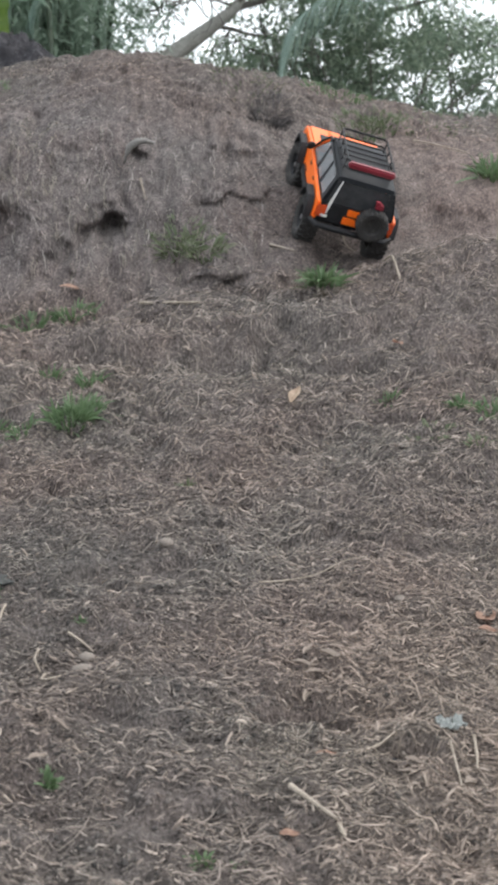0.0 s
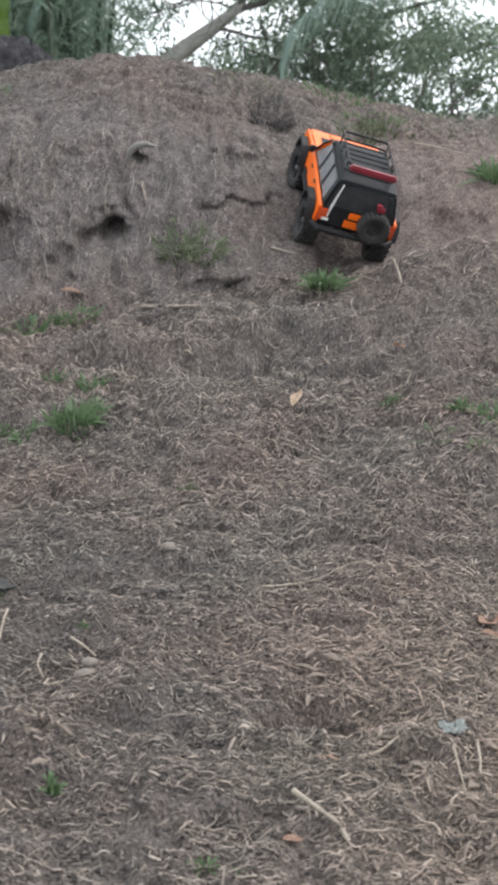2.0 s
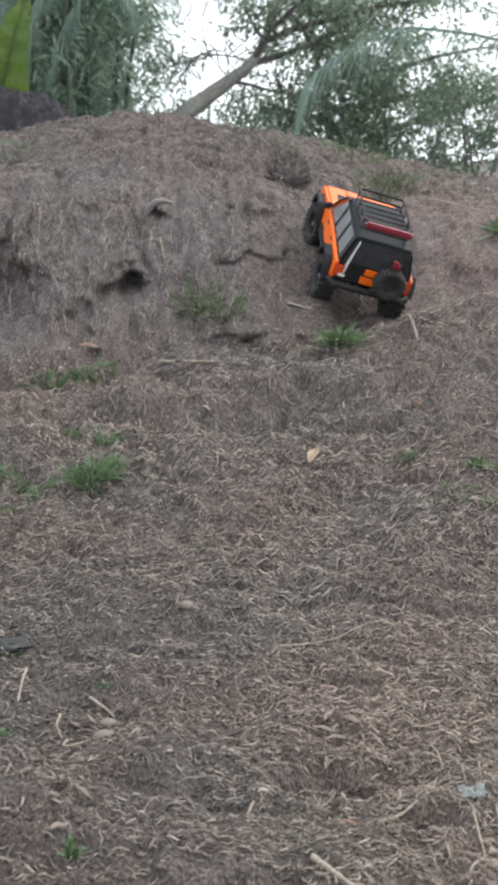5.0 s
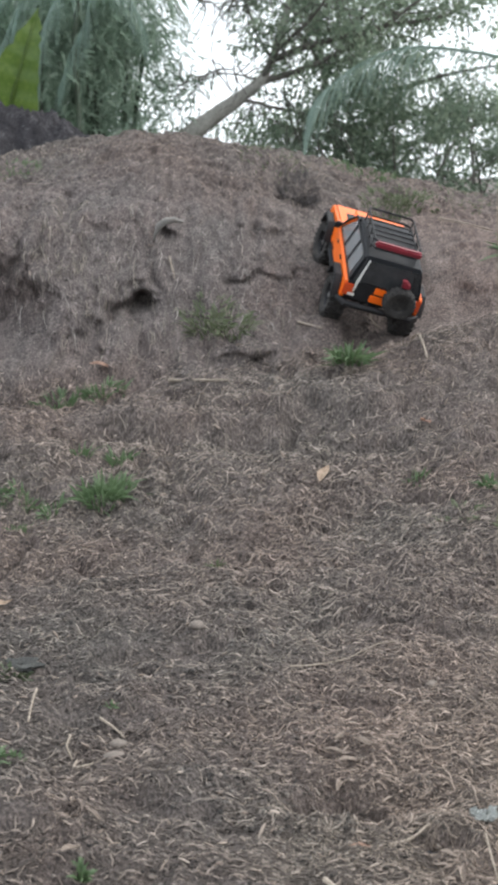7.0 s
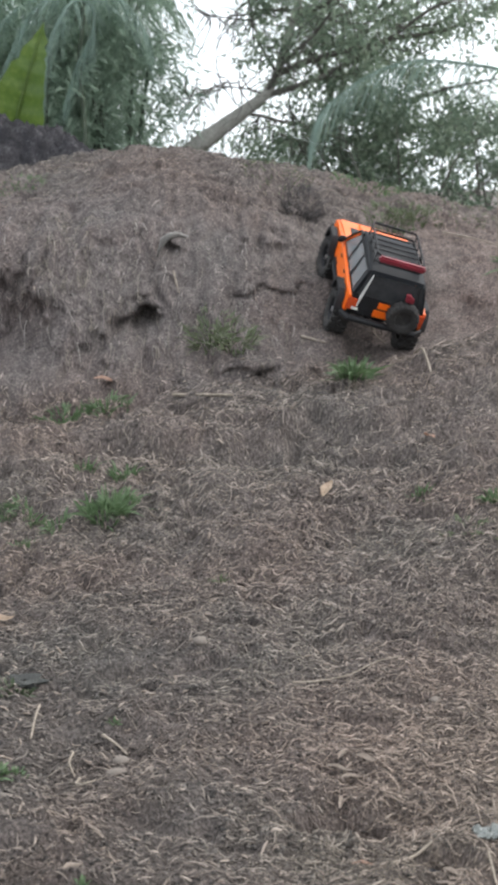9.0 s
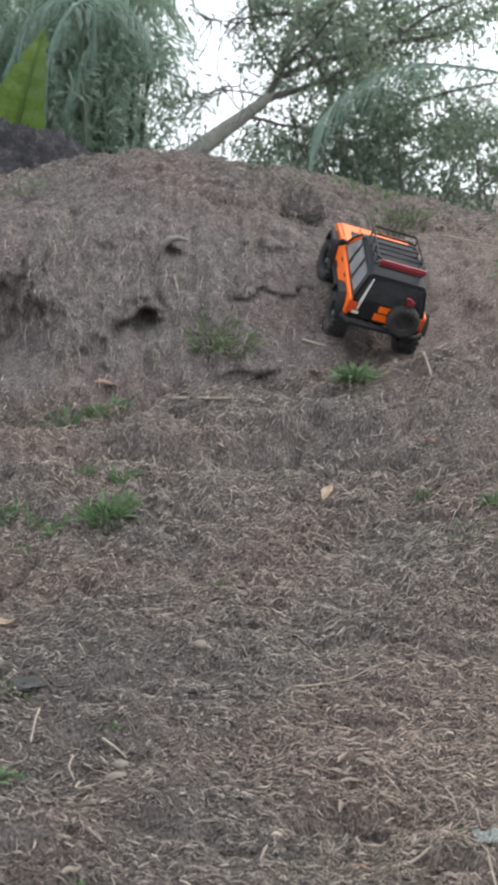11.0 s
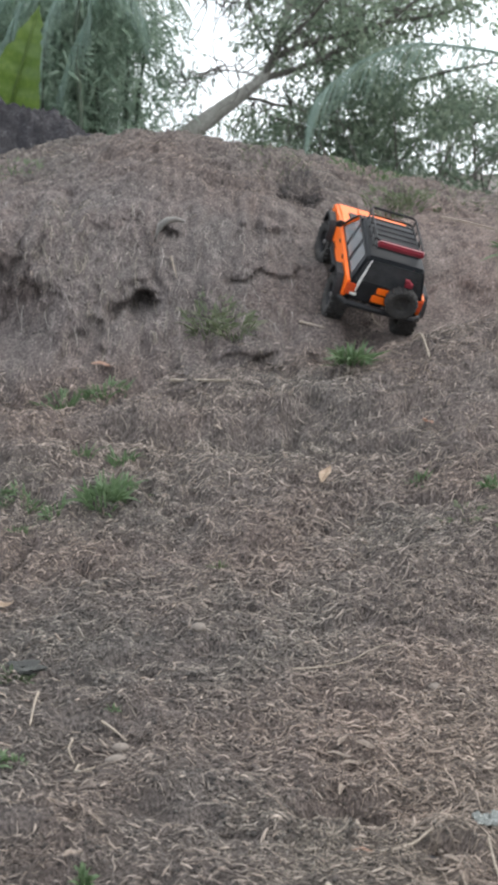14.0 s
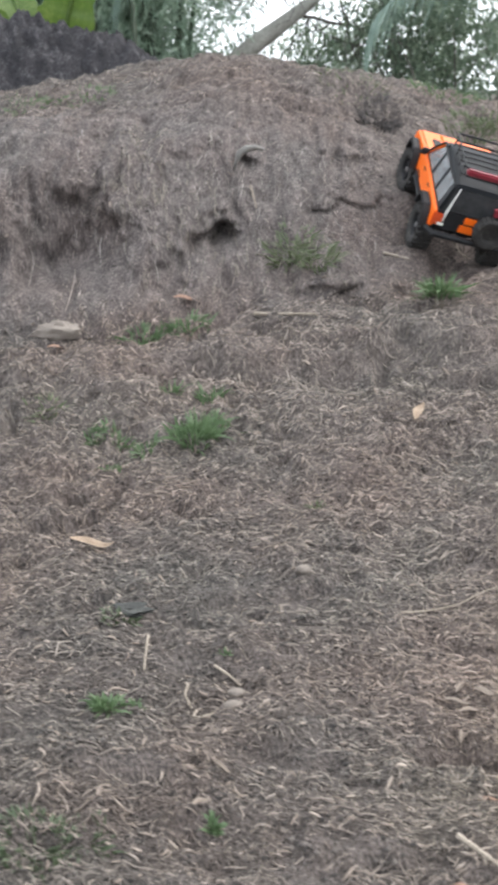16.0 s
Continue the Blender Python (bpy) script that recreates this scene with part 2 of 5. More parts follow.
def slab(bm, outline, x0, x1, bevel=0.0, top=1.0):
    """Prism over an outline in (y, z), from x0 to x1."""
    a = [bm.verts.new((x0, y, z)) for y, z in outline]
    b = [bm.verts.new((x1, y, z)) for y, z in outline]
    bm.faces.new(a)
    bm.faces.new(list(reversed(b)))
    for i in range(len(a)):
        j = (i + 1) % len(a)
        bm.faces.new((a[j], a[i], b[i], b[j]))
    if bevel:
        rim = [e for e in bm.edges if abs(e.verts[0].co.x - e.verts[1].co.x) < 1e-6]
        bmesh.ops.bevel(bm, geom=rim, offset=bevel, segments=2, affect="EDGES", clamp_overlap=True)
    return bm


def rod(bm, points, radius, sides=8):
    """A tube along points; radius one number or one a point."""
    pts = [Vector(p) for p in points]
    radii = radius if isinstance(radius, (list, tuple)) else [radius] * len(pts)
    rings, up = [], None
    for i, p in enumerate(pts):
        d = (pts[min(i + 1, len(pts) - 1)] - pts[max(i - 1, 0)]).normalized()
        u = d.orthogonal().normalized() if up is None else (up - d * up.dot(d)).normalized()
        up, v = u, d.cross(u)
        rings.append([bm.verts.new(p + radii[i] * (u * math.cos(a) + v * math.sin(a))) for a in [k * math.tau / sides for k in range(sides)]])
    for a, b in zip(rings, rings[1:]):
        for k in range(sides):
            bm.faces.new((a[k], a[(k + 1) % sides], b[(k + 1) % sides], b[k]))
    bm.faces.new(rings[0][::-1])
    bm.faces.new(rings[-1])
    return bm


def lathe(bm, profile, sides=28, axis_x=0.0):
    """Turns (x, radius) rows about the x axis."""
    rings = [[bm.verts.new((x + axis_x, r * math.cos(k * math.tau / sides), r * math.sin(k * math.tau / sides))) for k in range(sides)] for x, r in profile]
    for a, b in zip(rings, rings[1:]):
        for k in range(sides):
            bm.faces.new((a[k], a[(k + 1) % sides], b[(k + 1) % sides], b[k]))
    return bm


def strips(name, spines, widths, sideways, mat, fold=0.25):
    """Many leaf blades as one mesh: spines pieces x rings x 3, widths pieces x rings, sideways pieces x rings x 3."""
    n, r, _ = spines.shape
    along = np.gradient(spines, axis=1)
    normal = np.cross(along, sideways)
    normal /= np.linalg.norm(normal, axis=2, keepdims=True) + 1e-9
    half = sideways * widths[..., None] * 0.5
    co = np.stack([spines - half + normal * widths[..., None] * fold, spines, spines + half + normal * widths[..., None] * fold], 2).reshape(-1, 3)
    k = np.arange(r * 3).reshape(r, 3)
    one = np.concatenate([np.stack([k[:-1, c], k[:-1, c + 1], k[1:, c + 1], k[1:, c]], -1) for c in (0, 1)])
    quads = (one[None] + (np.arange(n) * r * 3)[:, None, None]).reshape(-1, 4)
    me = bpy.data.meshes.new(name)
    me.from_pydata(co.tolist(), [], quads.tolist())
    me.polygons.foreach_set("use_smooth", np.ones(len(quads), bool))
    me.materials.append(mat)
    return me


# ---- the ground: a slope that climbs to a bank and a rounded crest ----
SECTION_X = (-1.1, -0.65, -0.3, 0.05, 0.4, 0.75, 1.2)
SECTIONS = (
    (0.00, 0.020, 0.020, 0.018, 0.016, 0.018, 0.020, 0.020),
    (1.50, 0.360, 0.347, 0.324, 0.294, 0.263, 0.228, 0.197),
    (2.00, 0.329, 0.333, 0.351, 0.339, 0.304, 0.292, 0.288),
    (2.50, 0.397, 0.392, 0.401, 0.421, 0.466, 0.491, 0.502),
    (3.00, 0.562, 0.593, 0.585, 0.558, 0.572, 0.610, 0.655),
    (3.30, 0.557, 0.545, 0.622, 0.650, 0.727, 0.785, 0.791),
    (3.55, 0.915, 0.890, 0.775, 0.778, 0.726, 0.741, 0.795),
    (3.85, 1.119, 1.084, 1.033, 0.984, 0.864, 0.935, 0.966),
    (4.30, 1.115, 1.197, 1.268, 1.240, 1.172, 1.121, 1.056),
    (4.80, 1.195, 1.282, 1.294, 1.230, 1.142, 1.070, 1.008),
    (5.60, 0.851, 0.851, 0.850, 0.851, 0.851, 0.850, 0.850),
)


def blend_weights(knots, at):
    """Cubic weights of the knots for every place in at."""
    knots, at = np.asarray(knots), np.asarray(at, float)
    at = np.clip(at, knots[0], knots[-1])
    n, rows = len(knots), np.arange(len(at))
    i = np.clip(np.searchsorted(knots, at) - 1, 0, n - 2)
    h = knots[i + 1] - knots[i]
    t = (at - knots[i]) / h
    w = np.zeros((len(at), n))
    w[rows, i] += 2 * t**3 - 3 * t**2 + 1
    w[rows, i + 1] += 3 * t**2 - 2 * t**3
    for k, c in ((i, t**3 - 2 * t**2 + t), (i + 1, t**3 - t**2)):
        a, b = np.clip(k - 1, 0, n - 1), np.clip(k + 1, 0, n - 1)
        g = c * h / (knots[b] - knots[a])
        np.add.at(w, (rows, b), g)
        np.add.at(w, (rows, a), -g)
    return w


HEIGHTS = np.array([row[1:] for row in SECTIONS])
SECTION_Y = [row[0] for row in SECTIONS]


def base_height(x, y):
    """Smooth height of the ground at arrays x, y."""
    a, b = blend_weights(SECTION_X, x), blend_weights(SECTION_Y, y)
    z = np.einsum("pi,ij,pj->p", b, HEIGHTS, a)
    fall = np.clip((np.maximum(np.abs(x) - 1.1, 0) + np.maximum(y - 5.6, 0)) / 3.0, 0, 1)
    fall = fall * fall * (3 - 2 * fall)
    return z * (1 - fall) + fall * np.minimum(z, 0.35)


def lattice_noise(x, y, size, seed):
    """Smooth value noise, -1 to 1."""
    table = np.random.RandomState(seed).uniform(-1, 1, (64, 64))
    u, v = x / size, y / size
    i, j = np.floor(u).astype(int), np.floor(v).astype(int)
    fu, fv = u - i, v - j
    fu, fv = fu * fu * (3 - 2 * fu), fv * fv * (3 - 2 * fv)
    pick = lambda a, b: table[a % 64, b % 64]
    return (pick(i, j) * (1 - fu) + pick(i + 1, j) * fu) * (1 - fv) + (pick(i, j + 1) * (1 - fu) + pick(i + 1, j + 1) * fu) * fv


def bump_at(x, y, cx, cy, rx, ry, h, turn=0.0):
    c, s = math.cos(turn), math.sin(turn)
    u, v = ((x - cx) * c + (y - cy) * s) / rx, ((y - cy) * c - (x - cx) * s) / ry
    return h * np.exp(-(u * u + v * v))


def smooth(v, lo, hi):
    t = np.clip((v - lo) / (hi - lo), 0, 1)
    return t * t * (3 - 2 * t)


# the wheels of the model car press the loose soil flat: x, y, height there
CAR_SIZE = 1.027
CAR_POSE = pose(0.346, 3.7075, 0.8485, 26.1, 15.5, 7.8)
RUTS = [tuple(CAR_POSE @ Vector((x * CAR_SIZE, y * CAR_SIZE, -0.015))) for x in (-0.102, 0.102) for y in (-0.152, 0.152)]


# low crumbled steps of the trampled ground: from x, to x, y, height
STEPS = ((0.06, 0.22, 1.655, 0.032), (0.24, 0.33, 1.545, 0.022), (-0.40, -0.28, 1.530, 0.020), (-0.20, -0.06, 1.600, 0.016), (-0.08, 0.06, 1.420, 0.016), (-0.30, -0.16, 1.850, 0.015))


def pits(x, y):
    """Small dark pits between the clods, 0 to 1."""
    return smooth(lattice_noise(x * 0.6, y, 0.034, 18), 0.34, 0.62) * smooth(lattice_noise(x, y, 0.19, 19), -0.5, 0.3)


def height(x, y):
    x, y = np.asarray(x, float), np.asarray(y, float)
    z = base_height(x, y)
    near = np.clip(1.5 - np.maximum(np.abs(x) - 1.2, 0) - np.maximum(y - 5.2, 0), 0.15, 1)
    bank = smooth(y, 3.25, 3.45) * (1 - smooth(y, 3.95, 4.2)) * (1 - 0.7 * smooth(x, 0.25, 0.45))
    track = smooth(x, 0.3, 0.5) * smooth(y, 3.3, 3.5) * (1 - smooth(y, 4.0, 4.3))
    rough = near * (1 - 0.68 * track) * (1 - 0.62 * bank)
    z = z + rough * (0.014 * lattice_noise(x, y, 0.33, 1) + 0.013 * lattice_noise(x, y, 0.13, 2))
    mid = smooth(y, 2.2, 2.8) * (1 - 0.5 * smooth(y, 3.3, 3.6))
    clod = 1 - np.abs(lattice_noise(x, y, 0.06, 3)) * 2
    z = z + rough * ((0.006 + mid * 0.005) * clod + (0.008 + mid * 0.006) * lattice_noise(x * 0.75, y, 0.030, 4) + 0.005 * lattice_noise(x, y, 0.015, 5))
    z = z - rough * (0.008 + 0.024 * smooth(y, 1.8, 2.5)) * pits(x, y)
    # runnels down the bank, small ledges across the slope
    z = z + bank * (0.012 * lattice_noise(x, y * 0.15, 0.034, 6) + 0.012 * lattice_noise(x * 0.4, y, 0.07, 7))
    ledge = lattice_noise(x * 0.35, y + 0.1 * lattice_noise(x, y, 0.3, 8), 0.09, 9)
    z = z + rough * (0.009 + 0.006 * smooth(y, 2.3, 2.8)) * smooth(ledge, 0.0, 0.25) * smooth(y, 1.7, 2.1)
    # a low scarp where the terrace below the bank breaks off
    edge = y + 0.05 * lattice_noise(x, y * 0, 0.16, 10) + 0.02 * lattice_noise(x, y * 0, 0.05, 11)
    run = smooth(x, -0.5, -0.3) * (1 - smooth(x, 0.35, 0.6))
    z = z + 0.068 * run * (smooth(edge, 3.01, 3.07) - np.clip((y - 2.72) / 0.62, 0, 1))
    # wallows and lumps of the trampled slope
    z = z + bump_at(x, y, 0.16, 1.66, 0.08, 0.03, -0.055) + bump_at(x, y, 0.10, 1.60, 0.09, 0.03, 0.016)
    z = z + bump_at(x, y, -0.22, 1.42, 0.10, 0.05, -0.022) + bump_at(x, y, -0.17, 1.80, 0.06, 0.03, -0.018)
    z = z + bump_at(x, y, 0.26, 1.56, 0.05, 0.02, -0.035) + bump_at(x, y, 0.32, 1.36, 0.05, 0.03, -0.03) + bump_at(x, y, 0.16, 4.14, 0.10, 0.05, -0.055)
    z = z + bump_at(x, y, 0.40, 3.42, 0.14, 0.08, -0.030)
    for x0, x1, at, rise in STEPS:
        brink = y + 0.022 * lattice_noise(x, y * 0, 0.07, 23) + 0.010 * lattice_noise(x, y * 0, 0.025, 24)
        z = z + rise * smooth(x, x0 - 0.03, x0 + 0.03) * (1 - smooth(x, x1 - 0.03, x1 + 0.03)) * (smooth(brink, at, at + 0.022) - smooth(y, at - 0.16, at + 0.24))
    for rx, ry, rz in RUTS:
        w = np.exp(-(((x - rx) / 0.06) ** 2 + ((y - ry) / 0.07) ** 2) ** 1.5)
        z = z * (1 - w) + rz * w
    return z


# hollows that run into the bank and lips that stand out of it:
# x, z, half width, half height, metres inwards, rise along x, sharper top edge
POCKETS = (
    (-0.300, 0.812, 0.056, 0.036, 0.110, 0.25, 1),
    (-0.400, 0.768, 0.070, 0.036, 0.050, 0.45, 0),
    (-0.345, 0.885, 0.110, 0.026, -0.026, 0.50, 0),
    (-0.220, 1.000, 0.034, 0.036, 0.060, 0.30, 1),
    (-0.715, 0.810, 0.150, 0.120, 0.170, -0.10, 0),
    (-0.790, 0.740, 0.070, 0.045, 0.060, 0.0, 0),
    (-1.000, 0.760, 0.120, 0.090, 0.090, 0.0, 0),
    (-0.520, 1.060, 0.110, 0.040, -0.022, 0.0, 0),
    (-0.450, 0.690, 0.090, 0.022, 0.030, 0.0, 0),
    (0.010, 0.735, 0.150, 0.050, -0.045, -0.05, 0),
    (-0.020, 0.672, 0.120, 0.016, 0.030, 0.0, 0),
    (0.690, 0.790, 0.090, 0.070, 0.055, 0.0, 0),
    (0.330, 0.880, 0.060, 0.030, 0.040, 0.0, 0),
    (0.070, 0.885, 0.130, 0.012, 0.026, 0.08, 1),
    (0.060, 1.000, 0.070, 0.024, 0.024, 0.0, 0),
)


def pushed(x, y, z):
    """y of the surface once the pockets are pressed into the bank."""
    out = np.array(y, float)
    on = smooth(y, 3.15, 3.35) * (1 - smooth(y, 4.0, 4.25))
    x = x + 0.025 * lattice_noise(x, z, 0.06, 12) + 0.012 * lattice_noise(x, z, 0.025, 13)
    z = z + 0.018 * lattice_noise(x, z + 3, 0.06, 14) + 0.010 * lattice_noise(x, z + 3, 0.022, 15)
    out = out + on * (0.013 * lattice_noise(x, z * 0.22, 0.021, 16) + 0.018 * lattice_noise(x, z * 0.4, 0.05, 17)) * (1 - 0.8 * smooth(x, 0.2, 0.4))
    for px, pz, w, h, d, rise, sharp in POCKETS:
        dz = z - pz - rise * (x - px)
        dz = np.where(dz > 0, dz * (1.7 if sharp else 1.0), dz)
        out = out + on * d * np.exp(-(((x - px) / w) ** 2 + (dz / h) ** 2) ** 1.4)
    return out


def spread(lo, hi, step, far, growth):
    """Even steps from lo to hi, growing ones out to far on both sides."""
    inner = list(np.arange(lo, hi, step))
    out, d = [], step
    while not out or out[-1] < far:
        d *= growth
        out.append((out[-1] if out else 0) + d)
    return np.array([lo - v for v in reversed(out)] + inner + [inner[-1] + v for v in out])


def grid_mesh(name, gx, gy, gz):
    nx, ny = len(gx), len(gy)
    xx, yy = np.meshgrid(gx, gy)
    zz = gz(xx.ravel(), yy.ravel())
    co = np.stack([xx.ravel(), pushed(xx.ravel(), yy.ravel(), zz), zz], 1)
    k = (np.arange(ny - 1)[:, None] * nx + np.arange(nx - 1)[None]).ravel()
    quads = np.stack([k, k + 1, k + nx + 1, k + nx], 1)
    me = bpy.data.meshes.new(name)
    me.from_pydata(co.tolist(), [], quads.tolist())
    me.polygons.foreach_set("use_smooth", np.ones(len(quads), bool))
    return me


gx = spread(-1.08, 1.02, 0.0072, 400, 1.12)
gy = spread(1.2, 4.9, 0.0072, 400, 1.12)
ground = new("ground", grid_mesh("ground", gx, gy, height))
ground.data.materials.append(SOIL)
tagged(ground, "dry brown soil slope rising to an eroded bank and rounded crest", "ground", kind="structure")


# ---- loose litter on the ground ----
def tubes(name, centre, radius, sides, mat):
    """Many thin bent tubes as one mesh. centre: pieces x rings x 3, radius: pieces x rings."""
    n, r, _ = centre.shape
    along = np.gradient(centre, axis=1)
    along /= np.linalg.norm(along, axis=2, keepdims=True) + 1e-9
    ref = np.where(np.abs(along[..., 2:3]) > 0.9, [[[1.0, 0, 0]]], [[[0, 0, 1.0]]])
    u = np.cross(along, ref)
    u /= np.linalg.norm(u, axis=2, keepdims=True) + 1e-9
    v = np.cross(u, along)
    a = np.arange(sides) * 2 * np.pi / sides
    ring = u[:, :, None] * np.cos(a)[None, None, :, None] + 0.7 * v[:, :, None] * np.sin(a)[None, None, :, None]
    co = (centre[:, :, None] + ring * radius[:, :, None, None]).reshape(-1, 3)
    k = np.arange(r * sides).reshape(r, sides)
    one = np.stack([k[:-1], np.roll(k, -1, 1)[:-1], np.roll(k, -1, 1)[1:], k[1:]], -1).reshape(-1, 4)
    quads = (one[None] + (np.arange(n) * r * sides)[:, None, None]).reshape(-1, 4)
    me = bpy.data.meshes.new(name)
    me.from_pydata(co.tolist(), [], quads.tolist())
    me.polygons.foreach_set("use_smooth", np.ones(len(quads), bool))
    me.materials.append(mat)
    return me


def on_ground(x, y, lift=0.0):
    z = height(x, y)
    return np.stack([x, pushed(x, y, z), z + lift], -1)


def cover(rng, n, y0, y1, power, bank_loss=0.93, area=None):
    """n places on the seen part of the slope, thicker towards y0 with a higher power, in clumps."""
    out = np.zeros((0, 2))
    while len(out) < n:
        m = n * 2
        y = y0 + (y1 - y0) * rng.rand(m) ** power
        x = -0.15 - 0.235 * y + rng.rand(m) * (0.22 + 0.466 * y)
        if area:
            x, y = area[0] + (area[1] - area[0]) * rng.rand(m), area[2] + (area[3] - area[2]) * rng.rand(m)
        thick = 0.66 + 0.28 * lattice_noise(x, y, 0.21, 21) + 0.30 * lattice_noise(x, y, 0.07, 22) + 0.35 * smooth(x, -0.1, 0.4) * (1 - smooth(y, 2.3, 3.0)) - 0.10 * (1 - smooth(x, -0.35, 0.1)) * (1 - smooth(y, 1.9, 2.4))
        bare = smooth(x, 0.33, 0.5) * smooth(y, 3.3, 3.45) * (1 - smooth(y, 3.95, 4.2))
        bank = smooth(y, 3.32, 3.42) * (1 - smooth(y, 3.95, 4.15) * 0.30)
        for x0, x1, at, rise in STEPS:
            thick = thick - 0.8 * smooth(x, x0 - 0.03, x0 + 0.03) * (1 - smooth(x, x1 - 0.03, x1 + 0.03)) * smooth(y, at - 0.02, at - 0.005) * (1 - smooth(y, at + 0.02, at + 0.04))
        keep = rng.rand(m) < np.clip(thick, 0.10, 1) * (1 - 0.9 * bare) * (1 - bank_loss * bank) * (1 - 0.9 * pits(x, y)) * (1 - 0.55 * smooth(y, 2.94, 3.02) * (1 - smooth(y, 3.08, 3.16)))
        out = np.concatenate([out, np.stack([x, y], 1)[keep]])
    return out[:n]


def litter(name, n, seed, length, width, power, rings, mat, y0=1.24, y1=4.75, lift=0.09, curl=0.4, sides=3, label="", area=None):
    rng = np.random.RandomState(seed)
    at = cover(rng, n, y0, y1, power, area=area)
    size = length[0] * (length[1] / length[0]) ** (rng.rand(n) ** 1.5)
    head = np.where(rng.rand(n) < 0.3, rng.rand(n) * 2 * np.pi, rng.randn(n) * 0.5 + 0.06)
    bank = smooth(at[:, 1], 3.3, 3.5) * (1 - smooth(at[:, 1], 3.95, 4.1)) * (at[:, 0] < 0.3)
    head = np.where(rng.rand(n) < 0.4 * bank, np.pi / 2 + rng.randn(n) * 0.3, head)
    bend = rng.randn(n) * curl
    s = np.linspace(-0.5, 0.5, rings)[None] * size[:, None]
    turn = head[:, None] + bend[:, None] * np.linspace(-0.5, 0.5, rings)[None] + rng.randn(n, rings) * 0.22
    step = (size / (rings - 1))[:, None]
    px = np.cumsum(np.cos(turn) * step, 1)
    py = np.cumsum(np.sin(turn) * step, 1)
    x = at[:, :1] + px - px.mean(1, keepdims=True)
    y = at[:, 1:] + py - py.mean(1, keepdims=True)
    ground_here = on_ground(x.ravel(), y.ravel()).reshape(n, rings, 3)
    lean = rng.randn(n, 1) * lift
    arch = rng.rand(n, 1) * 0.08 * size[:, None] * (1 - (2 * np.linspace(-0.5, 0.5, rings)[None]) ** 2)
    up = np.abs(lean) * size[:, None] * 0.5 + lean * s + arch * 0.6 + 0.0008
    flat = ground_here.mean(1, keepdims=True) + (ground_here - ground_here.mean(1, keepdims=True)) * 0.75
    flat[..., 2] += up + rng.rand(n, 1) * 0.003
    w = ((width[0] + (width[1] - width[0]) * rng.rand(n) ** 2.2) * (1 + (0.25 if rings > 2 else 0.0) * smooth(at[:, 1], 2.0, 3.0)))[:, None] * (1 - (0.55 if rings > 2 else 0.15) * np.abs(np.linspace(-1, 1, rings)[None]) ** 3)
    ob = new(name, tubes(name, flat, w * 0.5, sides, mat))
    return tagged(ob, label, "litter", kind="stuff")


def crumbs(name, n, seed, size, mat, label):
    rng = np.random.RandomState(seed)
    at = cover(rng, n, 1.24, 4.75, 1.0, 0.5)
    stray = np.random.RandomState(seed + 100)
    at = at + stray.randn(n, 2) * (0.22, 0.10) * (stray.rand(n, 1) < 0.35) * (1 - smooth(at[:, 1:], 2.9, 3.2))
    p = on_ground(at[:, 0], at[:, 1])
    s = size[0] + (size[1] - size[0]) * rng.rand(n) ** 3
    base = np.array([(1, 0, 0), (0, 1, 0), (-1, 0, 0), (0, -1, 0), (0, 0, 0.9), (0, 0, -0.5)])
    co = base[None] * s[:, None, None] * rng.uniform(0.75, 1.25, (n, 6, 1))
    a = rng.rand(n) * 6.28
    c, d = np.cos(a)[:, None], np.sin(a)[:, None]
    co = np.stack([co[..., 0] * c - co[..., 1] * d, co[..., 0] * d + co[..., 1] * c, co[..., 2]], -1) + p[:, None]
    tri = np.array([(0, 1, 4), (1, 2, 4), (2, 3, 4), (3, 0, 4), (1, 0, 5), (2, 1, 5), (3, 2, 5), (0, 3, 5)])
    faces = (tri[None] + (np.arange(n) * 6)[:, None, None]).reshape(-1, 3)
    me = bpy.data.meshes.new(name)
    me.from_pydata(co.reshape(-1, 3).tolist(), [], faces.tolist())
    me.polygons.foreach_set("use_smooth", np.ones(len(faces), bool))
    me.materials.append(mat)
    return tagged(new(name, me), label, "litter", kind="stuff")


litter("straw_litter", 27000, 11, (0.010, 0.038), (0.0014, 0.0036), 1.35, 4, STRAW, label="dry grey-tan straw and grass clippings strewn over soil")
litter("matted_straw", 16000, 16, (0.010, 0.029), (0.0015, 0.0034), 0.9, 4, STRAW, y0=2.0, label="matted dry straw on the trampled upper slope")
litter("fine_chaff", 60000, 12, (0.004, 0.014), (0.0014, 0.0034), 1.15, 2, STRAW, label="fine dry chaff scattered over the bare soil", lift=0.2)
litter("scattered_chaff", 14000, 17, (0.006, 0.022), (0.0011, 0.0026), 1.0, 2, STRAW, label="dry chaff strewn over the wider slope", lift=0.2, area=(-2.2, 2.2, -0.6, 5.2))
litter("coarse_straw", 3200, 13, (0.035, 0.075), (0.0014, 0.0034), 1.3, 5, STRAW, label="longer dry straw stalks lying on the slope", lift=0.12, curl=1.1)
litter("leaf_shreds", 1500, 14, (0.012, 0.030), (0.003, 0.006), 1.5, 4, SHRED, label="torn pale dead leaf shreds on the soil", lift=0.2, curl=0.8, sides=4)
crumbs("soil_crumbs", 70000, 15, (0.0014, 0.0058), CRUMB, "small crumbs and clods of dry brown soil")


